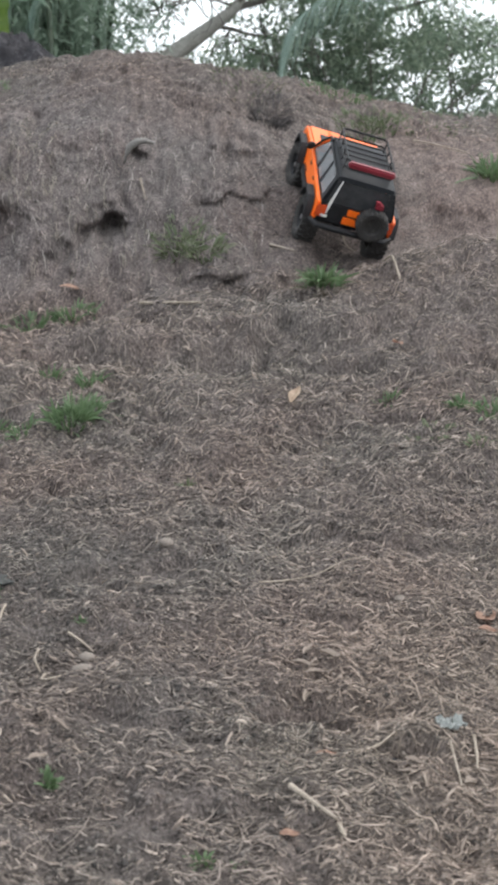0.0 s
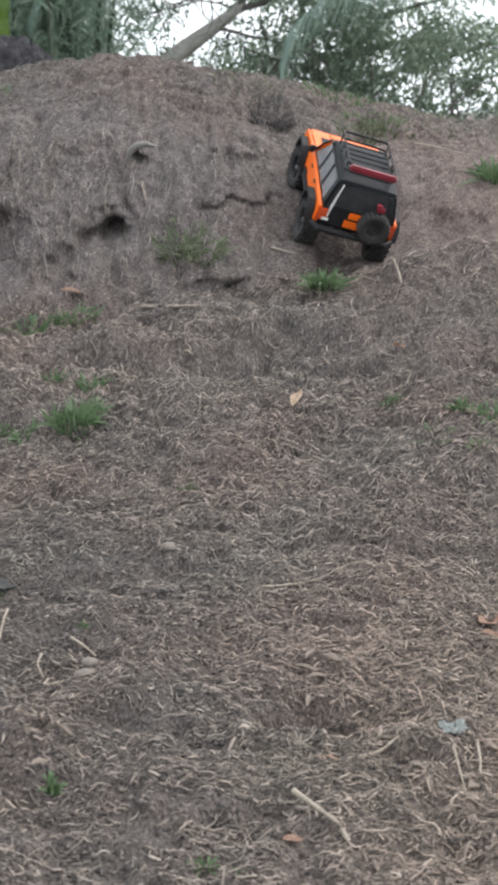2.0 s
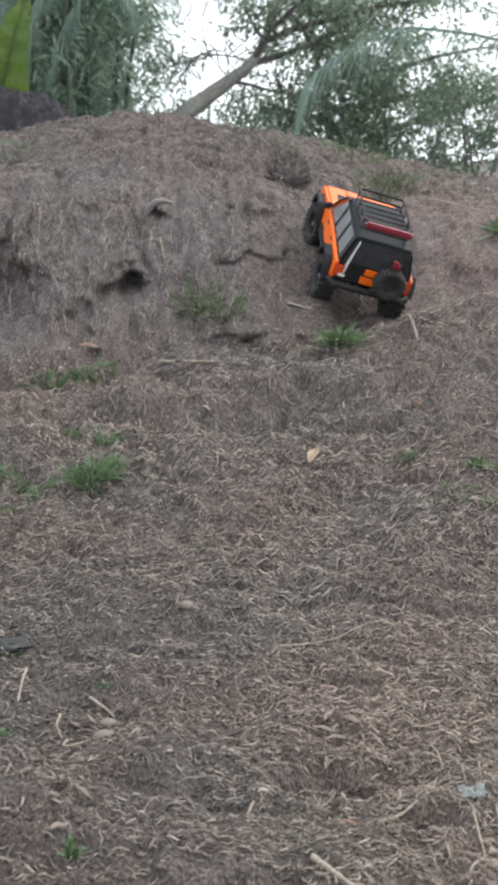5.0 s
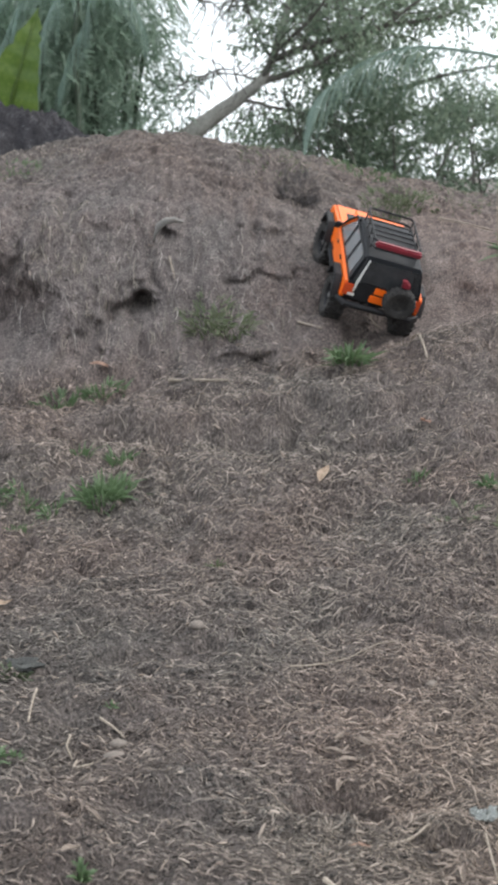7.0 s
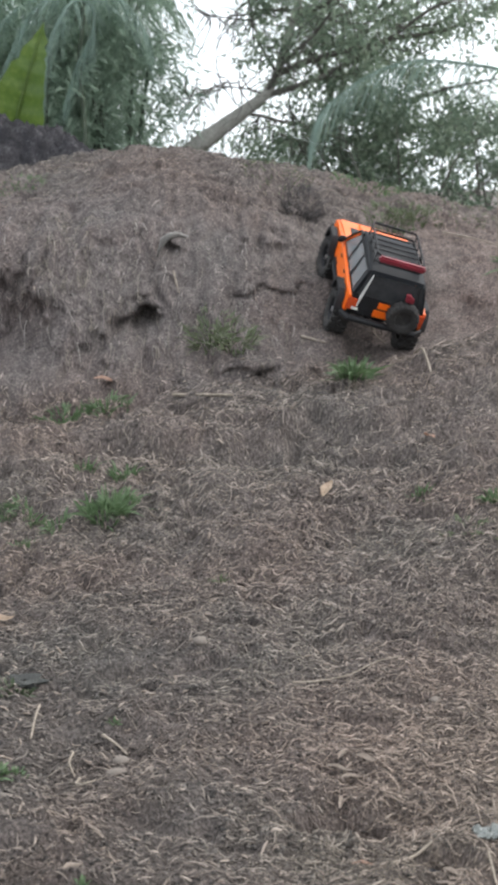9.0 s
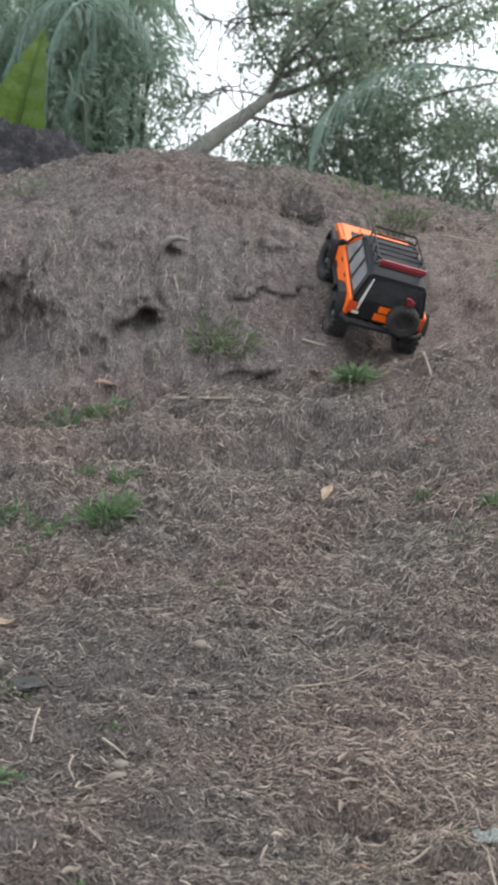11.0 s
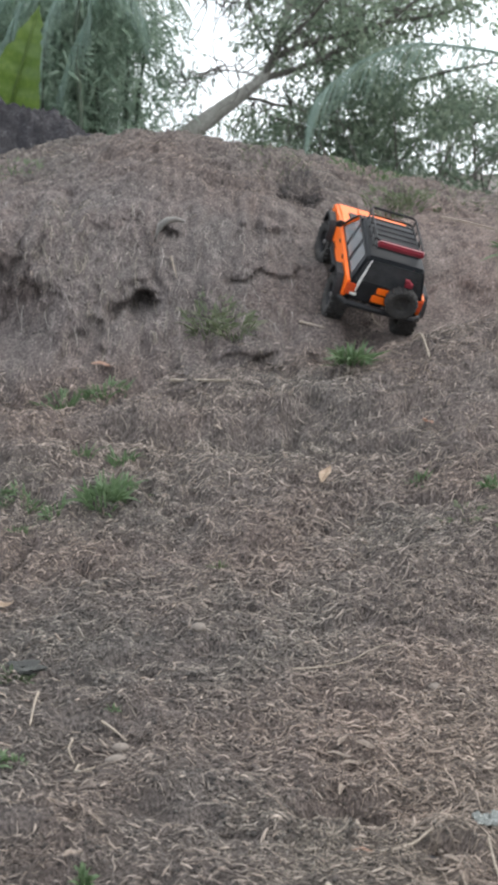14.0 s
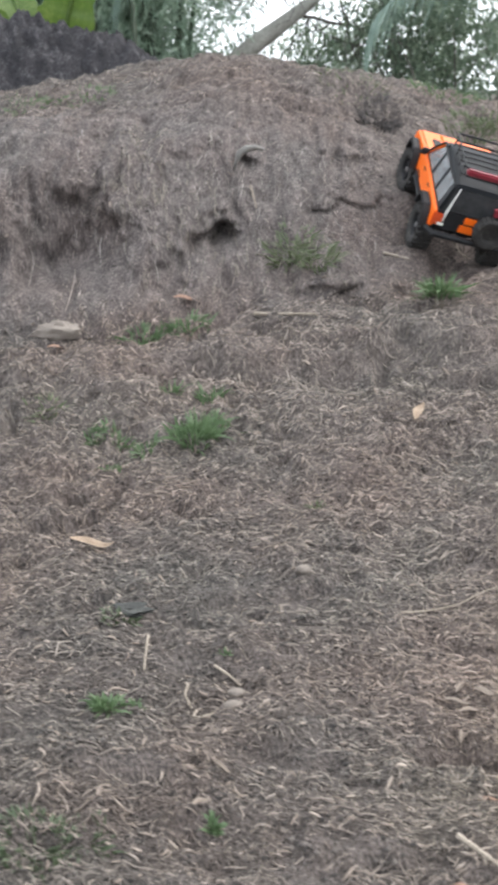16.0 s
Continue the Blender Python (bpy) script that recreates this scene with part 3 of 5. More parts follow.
# ---- behind the crest: soil heap, banana, palms and trees ----
def heap_height(x, y):
    ridge = np.interp(x, (-2.6, -2.0, -1.33, -1.05, -0.90, -0.785, -0.69, -0.50, -0.20, 0.20), (0.60, 1.30, 1.52, 1.475, 1.455, 1.405, 1.33, 1.18, 0.85, 0.55))
    z = 0.55 + (ridge - 0.55) * np.exp(-np.abs((y - 5.65 - 0.1 * lattice_noise(x, y * 0, 0.3, 34)) / 0.55) ** 2.2)
    lump = 1 - np.abs(lattice_noise(x, y, 0.11, 31)) * 2
    return z + 0.010 * lump + 0.022 * lattice_noise(x, y, 0.06, 32) + 0.030 * lattice_noise(x, y, 0.030, 33) + 0.016 * np.random.RandomState(35).uniform(-1, 1, np.shape(x))


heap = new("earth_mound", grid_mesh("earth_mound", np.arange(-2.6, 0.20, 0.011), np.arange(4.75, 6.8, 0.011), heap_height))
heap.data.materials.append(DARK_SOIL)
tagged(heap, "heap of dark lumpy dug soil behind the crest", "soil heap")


def banana_leaf(plant, base, tip, width, droop, side, seed):
    rng = np.random.RandomState(seed)
    n, base, tip = 26, Vector(base), Vector(tip)
    across = (tip - base).normalized().cross(Vector((0.25, -1, 0))).normalized() * side
    bm, rows = bmesh.new(), []
    for i in range(n + 1):
        t = i / n
        mid = base.lerp(tip, t) + Vector((0, -0.10, 0)) * math.sin(t * 3.1) + Vector((droop, 0, -abs(droop))) * t ** 3
        w = width * min(1, 3.2 * t + 0.12) * (1 - t ** 1.8)
        row = []
        for k in range(-4, 5):
            u = k / 4
            tear = 0.02 * width * rng.randn() if abs(k) == 4 else 0
            row.append(bm.verts.new(mid + across * (u * w * 0.5 + tear) + Vector((0, -0.12 * w * abs(u) ** 1.5 + 0.01 * math.sin(i * 1.7), 0.05 * w * abs(u)))))
        rows.append(row)
    for a, b in zip(rows, rows[1:]):
        for k in range(8):
            bm.faces.new((a[k], a[k + 1], b[k + 1], b[k]))
    leaf = part("leaf", bm, BANANA, plant, "broad yellow-green banana leaf")
    bm = bmesh.new()
    rod(bm, [base.lerp(tip, t) + Vector((0, -0.10 * math.sin(t * 3.1) - 0.006, 0)) + Vector((droop, 0, -abs(droop))) * t ** 3 for t in [k / 10 for k in range(11)]], [0.022 - 0.018 * k / 10 for k in range(11)], 8)
    part("midrib", bm, BANANA, leaf)


banana = tagged(new("banana_plant"), "banana plant with broad yellow-green leaves behind the heap", "banana plant")
bm = bmesh.new()
rod(bm, [(-1.92, 9.12, 0.30), (-1.90, 9.10, 0.8), (-1.86, 9.06, 1.35)], [0.10, 0.085, 0.06], 14)
part("stem", bm, BANANA, banana)
banana_leaf(banana, (-1.72, 9.05, 1.30), (-1.39, 8.95, 2.30), 0.46, 0.0, 1, 1)
banana_leaf(banana, (-1.88, 9.06, 1.30), (-2.75, 9.00, 2.35), 0.38, -0.25, 1, 2)
banana_leaf(banana, (-1.88, 9.08, 1.32), (-2.15, 9.80, 2.45), 0.38, -0.15, 1, 3)


def palm(name, foot, top, fronds, seed, mat, label, reach, leaflet, aim=None, spread_angle=math.pi, leaf_width=0.02, lift=(0.1, 0.95), dense=1.0, bows=(), hang=0.85):
    """A palm: ringed stem, and fronds, each a rachis with drooping leaflets."""
    rng = np.random.RandomState(seed)
    thing = tagged(new(name), label, "palm", group="palms behind the crest")
    foot, top = Vector(foot), Vector(top)
    bm = bmesh.new()
    rod(bm, [foot.lerp(top, k / 14) + Vector((0.02 * math.sin(k), 0.02 * math.cos(k * 1.3), 0)) for k in range(15)], [0.024 - 0.008 * k / 14 + 0.003 * (k % 2) for k in range(15)], 12)
    part("stem", bm, GREEN_STEM, thing)
    for f in range(fronds):
        a = (aim or 0) + (f / max(fronds - 1, 1) - 0.5) * 2 * spread_angle + rng.randn() * 0.12
        length = reach * rng.uniform(0.75, 1.1)
        rise = rng.uniform(*lift)
        out = Vector((math.cos(a), math.sin(a), 0))
        t = np.linspace(0, 1, 13)
        path = np.array([np.array(top + out * length * (v * 0.93) + Vector((0, 0, length * (rise * v - (rise * 0.55 + 0.62) * v ** 2.1)))) for v in t])
        if f < len(bows):
            knots = np.array(bows[f])
            path = blend_weights(np.linspace(0, 1, len(knots)), t) @ knots
            length = float(np.linalg.norm(np.diff(path, axis=0), axis=1).sum())
        bm = bmesh.new()
        rod(bm, [tuple(p) for p in path], [float(0.014 - 0.011 * v) for v in t], 6)
        rachis = part("rachis", bm, PALM_LEAF if mat is not PALE_PALM else PALE_PALM, thing)
        count = int(dense * 58 * length / 1.1)
        u = np.repeat(np.linspace(0.10, 0.99, count), 2) + rng.randn(count * 2) * 0.004
        u = np.clip(u, 0.05, 1)
        root = np.stack([np.interp(u, t, path[:, c]) for c in range(3)], 1)
        ahead = np.stack([np.interp(np.minimum(u + 0.05, 1), t, path[:, c]) - np.interp(u - 0.05, t, path[:, c]) for c in range(3)], 1)
        ahead /= np.linalg.norm(ahead, axis=1, keepdims=True)
        sign = np.tile([1.0, -1.0], count)[:, None]
        side = np.cross(ahead, [0, 0, 1.0]) * sign
        size = leaflet * (0.45 + 0.75 * np.sin(np.clip(u, 0.02, 1) * 2.6)) * rng.uniform(0.8, 1.15, count * 2)
        s = np.linspace(0, 1, 5)
        start = side * 0.62 + ahead * 0.55 + np.array([0, 0, 0.15])
        spines = root[:, None] + start[:, None] * (size[:, None] * s)[..., None]
        spines[..., 2] -= size[:, None] * (hang * s[None] ** 1.8) * rng.uniform(0.55, 1.15, count * 2)[:, None]
        width = leaf_width * np.array([0.5, 1.0, 0.95, 0.6, 0.08])[None] * rng.uniform(0.7, 1.2, count * 2)[:, None]
        wide = np.cross(np.gradient(spines, axis=1), rng.randn(count * 2, 1, 3) * 0.5 + np.array([0, 0, 1.0]))
        wide /= np.linalg.norm(wide, axis=2, keepdims=True) + 1e-9
        ob = new("frond", strips("frond", spines, width, wide, mat))
        ob.parent = rachis
    return thing


def leaf_cloud(name, centres, radii, per, seed, size, mat, slim=0.5, droop=0.45):
    """Leaves about many branch ends, thinner towards each clump's rim."""
    rng = np.random.RandomState(seed)
    c = np.repeat(np.array(centres), per, 0)
    r = np.repeat(np.array(radii), per)
    n = len(c)
    p = c + rng.randn(n, 3) * r[:, None] * np.array([0.55, 0.55, 0.42])
    d = rng.randn(n, 3) * np.array([1, 1, 0.6]) + (p - c) / (r[:, None] + 1e-6) * 0.6 + np.array([0, 0, -droop])
    d /= np.linalg.norm(d, axis=1, keepdims=True)
    length = (size * rng.uniform(0.55, 1.25, n))[:, None]
    wide = np.cross(d, rng.randn(n, 3))
    wide /= np.linalg.norm(wide, axis=1, keepdims=True) + 1e-9
    half = wide * length * slim * 0.5
    fold = np.cross(d, wide) * length * slim * 0.15
    mid = p + d * length * 0.45
    tip = p + d * length - np.array([0, 0, 0.22]) * length
    co = np.stack([p, mid - half + fold, tip, mid + half + fold], 1).reshape(-1, 3)
    faces = (np.array([(0, 1, 2), (0, 2, 3)])[None] + (np.arange(n) * 4)[:, None, None]).reshape(-1, 3)
    me = bpy.data.meshes.new(name)
    me.from_pydata(co.tolist(), [], faces.tolist())
    me.materials.append(mat)
    return me


def branch(rng, start, aim, length, n=7, wander=0.16, sag=0.0):
    pts, d = [Vector(start)], Vector(aim).normalized()
    for k in range(n):
        d = (d + Vector((rng.gauss(0, wander), rng.gauss(0, wander), rng.gauss(0, wander) - sag))).normalized()
        pts.append(pts[-1] + d * length / n)
    return pts


def broadleaf_tree(name, trunk_points, trunk_radii, seed, label, limbs, leaf_size, per, clump, twig_count, keep=None):
    """A tree: trunk, tapered limbs with twigs, and a crown of small leaves in clumps at the twigs' ends."""
    rng = random.Random(seed)
    tree = tagged(new(name), label, "tree", group="trees behind the crest")
    bm = bmesh.new()
    rod(bm, trunk_points, trunk_radii, 14)
    for v in bm.verts:
        v.co += noise.noise_vector(v.co * 6) * 0.012
    part("trunk", bm, BARK, tree)
    ends = []
    for start, aim, length, radius in limbs:
        pts = branch(rng, start, aim, length, 9, 0.13)
        bm = bmesh.new()
        rod(bm, pts, [radius * (1 - 0.85 * k / 9) for k in range(10)], 8)
        limb = part("limb", bm, TWIG, tree)
        bm = bmesh.new()
        for k in range(twig_count):
            i = rng.randrange(2, 10)
            out = Vector((rng.gauss(0, 1), rng.gauss(0, 1), rng.gauss(0.05, 0.7)))
            tw = branch(rng, pts[i], out, rng.uniform(0.25, 0.75) * min(1.0, length), 5, 0.3, 0.05)
            rod(bm, tw, [0.007 * (1 - 0.8 * j / 5) for j in range(6)], 5)
            ends += [tw[-1], tw[3]]
        tagged(part("twigwork", bm, TWIG, limb), kind="stuff")
        ends += [pts[-1], pts[-2]]
    if keep:
        ends = [e for e in ends if keep(e)]
    radii = [rng.uniform(0.6, 1.25) * clump for _ in ends]
    crown = new("crown", leaf_cloud("crown", [tuple(e) for e in ends], radii, per, seed, leaf_size, LEAF))
    crown.parent = tree
    return tree


AP = "clump palm with drooping dark green feathery fronds"
for k, (px, py, pz, n, reach) in enumerate(((-1.62, 10.6, 2.95, 10, 0.9), (-1.22, 11.0, 3.05, 9, 0.7), (-2.35, 10.6, 2.80, 10, 1.0), (-0.98, 10.7, 2.72, 11, 0.62))):
    palm("areca_palm", (px - 0.05, py, 0.30), (px, py, pz), n, 41 + k, PALM_LEAF, AP, reach, 0.26, leaf_width=0.009, dense=0.8)
palm("areca_palm", (-1.30, 9.9, 0.30), (-1.25, 9.9, 2.60), 7, 61, PALE_PALM, "clump palm with long arching pale green fronds", 0.9, 0.26, leaf_width=0.007, dense=0.7, hang=1.1,
     bows=(((-1.25, 9.9, 2.60), (-1.15, 9.8, 2.50), (-1.17, 9.8, 2.32), (-1.28, 9.75, 2.10), (-1.38, 9.7, 1.80)),
           ((-1.25, 9.9, 2.60), (-1.40, 9.8, 2.62), (-1.62, 9.7, 2.45), (-1.80, 9.7, 2.12)),
           ((-1.25, 9.9, 2.60), (-1.05, 9.8, 2.62), (-0.86, 9.8, 2.50), (-0.74, 9.8, 2.30)),
           ((-1.25, 9.9, 2.60), (-1.32, 9.7, 2.52), (-1.46, 9.6, 2.25), (-1.52, 9.6, 1.92))))
palm("coconut_palm", (2.85, 9.4, 0.30), (2.55, 9.3, 1.75), 3, 55, PALE_PALM, "palm with pale blue-green drooping fronds beside the tree", 1.75, 0.28, leaf_width=0.008, dense=0.65, hang=1.4,
     bows=(((2.55, 9.3, 1.75), (2.02, 9.3, 1.98), (1.48, 9.3, 2.075), (1.136, 9.3, 2.075), (0.834, 9.3, 1.96), (0.584, 9.3, 1.77), (0.50, 9.3, 1.66)),
           ((2.55, 9.3, 1.75), (2.60, 9.6, 2.40), (2.70, 10.2, 2.75), (2.80, 10.8, 2.60)),
           ((2.55, 9.3, 1.75), (3.00, 9.2, 2.30), (3.60, 9.1, 2.40), (4.10, 9.0, 2.10))))


def bamboo(name, x, y, reach, tall, culms, seed, per, label):
    """A bamboo clump: jointed culms that bow outwards, and narrow drooping leaves along them."""
    rng = random.Random(seed)
    clump = tagged(new(name), label, "bamboo", group="bamboo behind the crest")
    ends = []
    for c in range(culms):
        a, lean = rng.uniform(0, math.tau), rng.uniform(0.3, 1.0) * reach
        h = tall * rng.uniform(0.75, 1.1)
        pts = [(x + math.cos(a) * (0.12 + lean * (k / 12) ** 2), y + math.sin(a) * (0.12 + lean * (k / 12) ** 2), 0.25 + h * (k / 12) - 0.25 * h * (k / 12) ** 4) for k in range(13)]
        bm = bmesh.new()
        rod(bm, pts, [0.020 - 0.014 * k / 12 + 0.002 * (k % 2) for k in range(13)], 7)
        culm = part("culm", bm, GREEN_STEM, clump)
        for k in range(3, 13):
            for _ in range(3):
                ends.append((pts[k][0] + rng.gauss(0, 0.16), pts[k][1] + rng.gauss(0, 0.16), pts[k][2] + rng.gauss(0, 0.12)))
    radii = [rng.uniform(0.10, 0.24) for _ in ends]
    crown = new("crown", leaf_cloud("crown", ends, radii, per, seed, 0.115, PALM_LEAF, 0.13, 0.7))
    crown.parent = clump


BM = "bamboo clump with fine drooping dark green leaves"
for k, (bx, by, reach, tall, culms) in enumerate(((-2.25, 10.3, 0.5, 3.6, 9), (-1.65, 10.3, 0.45, 3.4, 10), (-1.06, 10.5, 0.46, 3.1, 11), (-1.40, 11.6, 0.5, 3.8, 9), (-2.5, 12.0, 0.6, 3.8, 9))):
    bamboo("bamboo_clump", bx, by, reach, tall, culms, 81 + k, 25, BM)


def bush(name, x, y, wide, tall, seed, clumps, per, label, size=0.055):
    """A bush of many thin stems, each with leaf clumps."""
    rng = random.Random(seed)
    thing = tagged(new(name), label, "bush", group="bushes behind the crest")
    ends = []
    bm = bmesh.new()
    for k in range(9):
        aim = Vector((rng.gauss(0, 0.5), rng.gauss(0, 0.35), 1))
        pts = branch(rng, (x + rng.gauss(0, wide * 0.25), y + rng.gauss(0, 0.15), 0.25), aim, tall * rng.uniform(0.7, 1.05), 8, 0.14)
        rod(bm, pts, [0.022 * (1 - 0.85 * j / 8) for j in range(9)], 6)
    part("stem", bm, TWIG, thing)
    for k in range(clumps):
        ends.append((x + rng.uniform(-1, 1) * wide * 0.62, y + rng.gauss(0, 0.3), 0.45 + (tall - 0.3) * rng.random()))
    radii = [rng.uniform(0.09, 0.18) for _ in ends]
    crown = new("crown", leaf_cloud("crown", ends, radii, per, seed, size, BUSH_LEAF))
    crown.parent = thing


BU = "wild leafy bush with thin stems behind the crest"
bush("bush", 0.92, 11.5, 0.75, 1.95, 91, 76, 52, BU)
bush("bush", 1.45, 11.2, 1.0, 1.85, 92, 75, 50, BU)
bush("bush", 1.20, 12.1, 0.75, 2.1, 99, 56, 60, BU)
bush("bush", 2.35, 11.4, 1.1, 1.75, 93, 65, 50, BU)
bush("bush", 2.0, 13.6, 1.4, 1.9, 95, 70, 36, BU)
bush("bush", -0.66, 12.6, 0.70, 2.05, 96, 74, 55, BU, 0.045)
bush("bush", 3.1, 12.4, 1.2, 1.8, 97, 50, 70, BU)
bush("bush", -2.9, 11.6, 1.0, 2.0, 98, 50, 70, BU)

# the leaning tree whose crown fills the sky over the crest's falling side
broadleaf_tree(
    "leaning_tree",
    [(-1.75, 10.7, 0.2), (-1.15, 10.75, 0.98), (-0.50, 10.8, 1.53), (-0.15, 10.85, 1.77), (0.05, 10.9, 1.92), (0.15, 10.95, 2.10), (0.30, 11.0, 2.6), (0.60, 11.2, 3.5), (0.8, 11.2, 4.6)],
    [0.12, 0.10, 0.074, 0.058, 0.046, 0.036, 0.032, 0.028, 0.020], 51, "leaning grey-barked tree with an open crown of small leaves",
    [((0.05, 10.9, 1.92), (1.0, 0.1, 0.16), 2.4, 0.030), ((0.15, 10.95, 2.10), (0.9, 0.3, 0.55), 2.6, 0.032), ((0.30, 11.0, 2.6), (0.9, -0.3, 0.2), 2.4, 0.034), ((0.05, 10.9, 1.92), (0.5, -0.1, 0.9), 1.5, 0.022), ((-0.15, 10.85, 1.77), (1.0, 0.3, 0.05), 1.5, 0.016), ((0.15, 10.95, 2.10), (-0.5, 0.1, 0.7), 1.1, 0.014), ((0.05, 10.9, 1.92), (-0.6, -0.1, 0.25), 0.7, 0.010), ((0.30, 11.0, 2.6), (-0.8, 0.1, 0.1), 0.9, 0.014),
     ((0.45, 11.1, 3.0), (0.6, 0.6, 0.5), 2.2, 0.04), ((0.55, 11.2, 3.3), (-0.7, 0.2, 0.5), 1.5, 0.035), ((0.7, 11.2, 3.9), (0.8, 0.0, 0.4), 2.0, 0.035), ((0.8, 11.2, 4.6), (0.2, 0.2, 1), 1.4, 0.03)],
    0.050, 30, 0.13, 30, lambda e: e.x > (0.30 if e.z < 2.15 else 0.0) + 0.25 * math.sin(e.z * 9 + e.y * 5) or e.z > 3.2).location = (0.11, 0, 0.035)
broadleaf_tree(
    "broad_tree",
    [(1.05, 12.4, 0.2), (0.98, 12.4, 1.1), (0.84, 12.4, 1.9), (0.74, 12.4, 2.4), (0.72, 12.4, 3.0), (0.85, 12.4, 3.8), (0.95, 12.4, 5.0)], [0.045, 0.038, 0.030, 0.028, 0.026, 0.022, 0.015], 52, "slim dark green broadleaf tree with low branches",
    [((0.98, 12.4, 1.1), (-1, -0.2, 0.35), 1.0, 0.025), ((0.96, 12.4, 1.2), (1, -0.3, 0.3), 1.9, 0.03), ((0.90, 12.4, 1.5), (-0.8, 0.3, 0.5), 0.9, 0.025), ((0.84, 12.4, 1.9), (0.9, 0.2, 0.25), 2.0, 0.03),
     ((0.78, 12.4, 2.2), (-0.5, -0.5, 0.5), 1.0, 0.025), ((0.74, 12.4, 2.5), (0.8, -0.5, 0.4), 1.9, 0.03), ((0.72, 12.4, 3.0), (-0.6, 0.2, 0.7), 1.3, 0.03), ((0.85, 12.4, 3.8), (0.6, 0.3, 0.7), 1.6, 0.03), ((0.95, 12.4, 5.0), (0, 0.2, 1), 1.2, 0.02),
     ((0.90, 12.4, 1.6), (1.0, 0.1, 0.55), 1.6, 0.03), ((0.80, 12.4, 2.1), (0.5, -0.2, 0.6), 1.3, 0.03)],
    0.054, 40, 0.155, 22)
broadleaf_tree(
    "dense_tree",
    [(-2.1, 13.4, 0.2), (-2.0, 13.4, 1.4), (-1.95, 13.4, 3.0), (-1.9, 13.4, 5.2)], [0.16, 0.14, 0.10, 0.03], 53, "dark green tree with dense foliage behind the palms",
    [((-2.05, 13.4, 0.9), (1, -0.3, 0.35), 1.3, 0.045), ((-2.05, 13.4, 1.0), (-1, -0.3, 0.35), 1.6, 0.045), ((-2.0, 13.4, 1.6), (0.9, 0.2, 0.3), 1.5, 0.045), ((-2.0, 13.4, 2.0), (-0.9, -0.2, 0.3), 1.6, 0.045),
     ((-1.95, 13.4, 2.6), (0.8, -0.4, 0.4), 1.4, 0.04), ((-1.95, 13.4, 3.2), (-0.6, 0.5, 0.6), 1.5, 0.04), ((-1.9, 13.4, 4.2), (0.5, 0.1, 0.8), 1.4, 0.03)],
    0.070, 60, 0.26, 14)


# ---- the radio-controlled model car on the bank ----
def wheel_at(car, x, y, turn=0.0):
    side = 1 if x > 0 else -1
    bm = bmesh.new()
    lathe(bm, [(-0.012, 0.0), (-0.012, 0.012), (0.012, 0.012), (0.012, 0.0)], 16)
    hub = part("wheel", bm, BLACK, car)
    hub.matrix_local = pose(x, y, 0.045, 0, 0, turn) @ Matrix.Scale(1.15, 4)
    bm = bmesh.new()
    lathe(bm, [(-0.017, 0.030), (-0.020, 0.034), (-0.0215, 0.043), (-0.019, 0.050), (-0.012, 0.0525), (0.012, 0.0525), (0.019, 0.050), (0.0215, 0.043), (0.020, 0.034), (0.017, 0.030), (-0.017, 0.030)], 36)
    for k in range(22):
        for row, shift in ((-0.0125, 0), (0.0, 0.5), (0.0125, 0)):
            a = (k + shift) * math.tau / 22
            made = bmesh.ops.create_cube(bm, size=1)
            bmesh.ops.transform(bm, verts=made["verts"], matrix=Matrix.Rotation(a, 4, "X") @ Matrix.Translation((row, 0, 0.0528)) @ Matrix.Rotation(0.35 if k % 2 else -0.35, 4, "Z") @ Matrix.Diagonal((0.0105, 0.0085, 0.006, 1)))
        a = (k + 0.25) * math.tau / 22
        for s in (-1, 1):
            made = bmesh.ops.create_cube(bm, size=1)
            bmesh.ops.transform(bm, verts=made["verts"], matrix=Matrix.Rotation(a, 4, "X") @ Matrix.Translation((s * 0.0195, 0, 0.0475)) @ Matrix.Diagonal((0.005, 0.007, 0.009, 1)))
    part("tyre", bm, RUBBER, hub, "knobbly dusty black rubber tyre")
    bm = bmesh.new()
    lathe(bm, [(-0.016, 0.0305), (0.016, 0.0305), (0.017, 0.029), (0.012, 0.026), (0.004, 0.024), (0.004, 0.0)] if side > 0 else [(0.016, 0.0305), (-0.016, 0.0305), (-0.017, 0.029), (-0.012, 0.026), (-0.004, 0.024), (-0.004, 0.0)], 28)
    for k in range(6):
        made = bmesh.ops.create_cube(bm, size=1)
        bmesh.ops.transform(bm, verts=made["verts"], matrix=Matrix.Rotation(k * math.tau / 6, 4, "X") @ Matrix.Translation((side * 0.009, 0, 0.016)) @ Matrix.Diagonal((0.006, 0.006, 0.022, 1)))
    part("rim", bm, FLARE, hub, "grey six-spoke rim")
    bm = bmesh.new()
    lathe(bm, [(side * 0.006, 0.0), (side * 0.006, 0.0065), (side * 0.016, 0.0060), (side * 0.017, 0.0)], 6)
    part("hub_nut", bm, STEEL, hub, "bright metal hub nut")


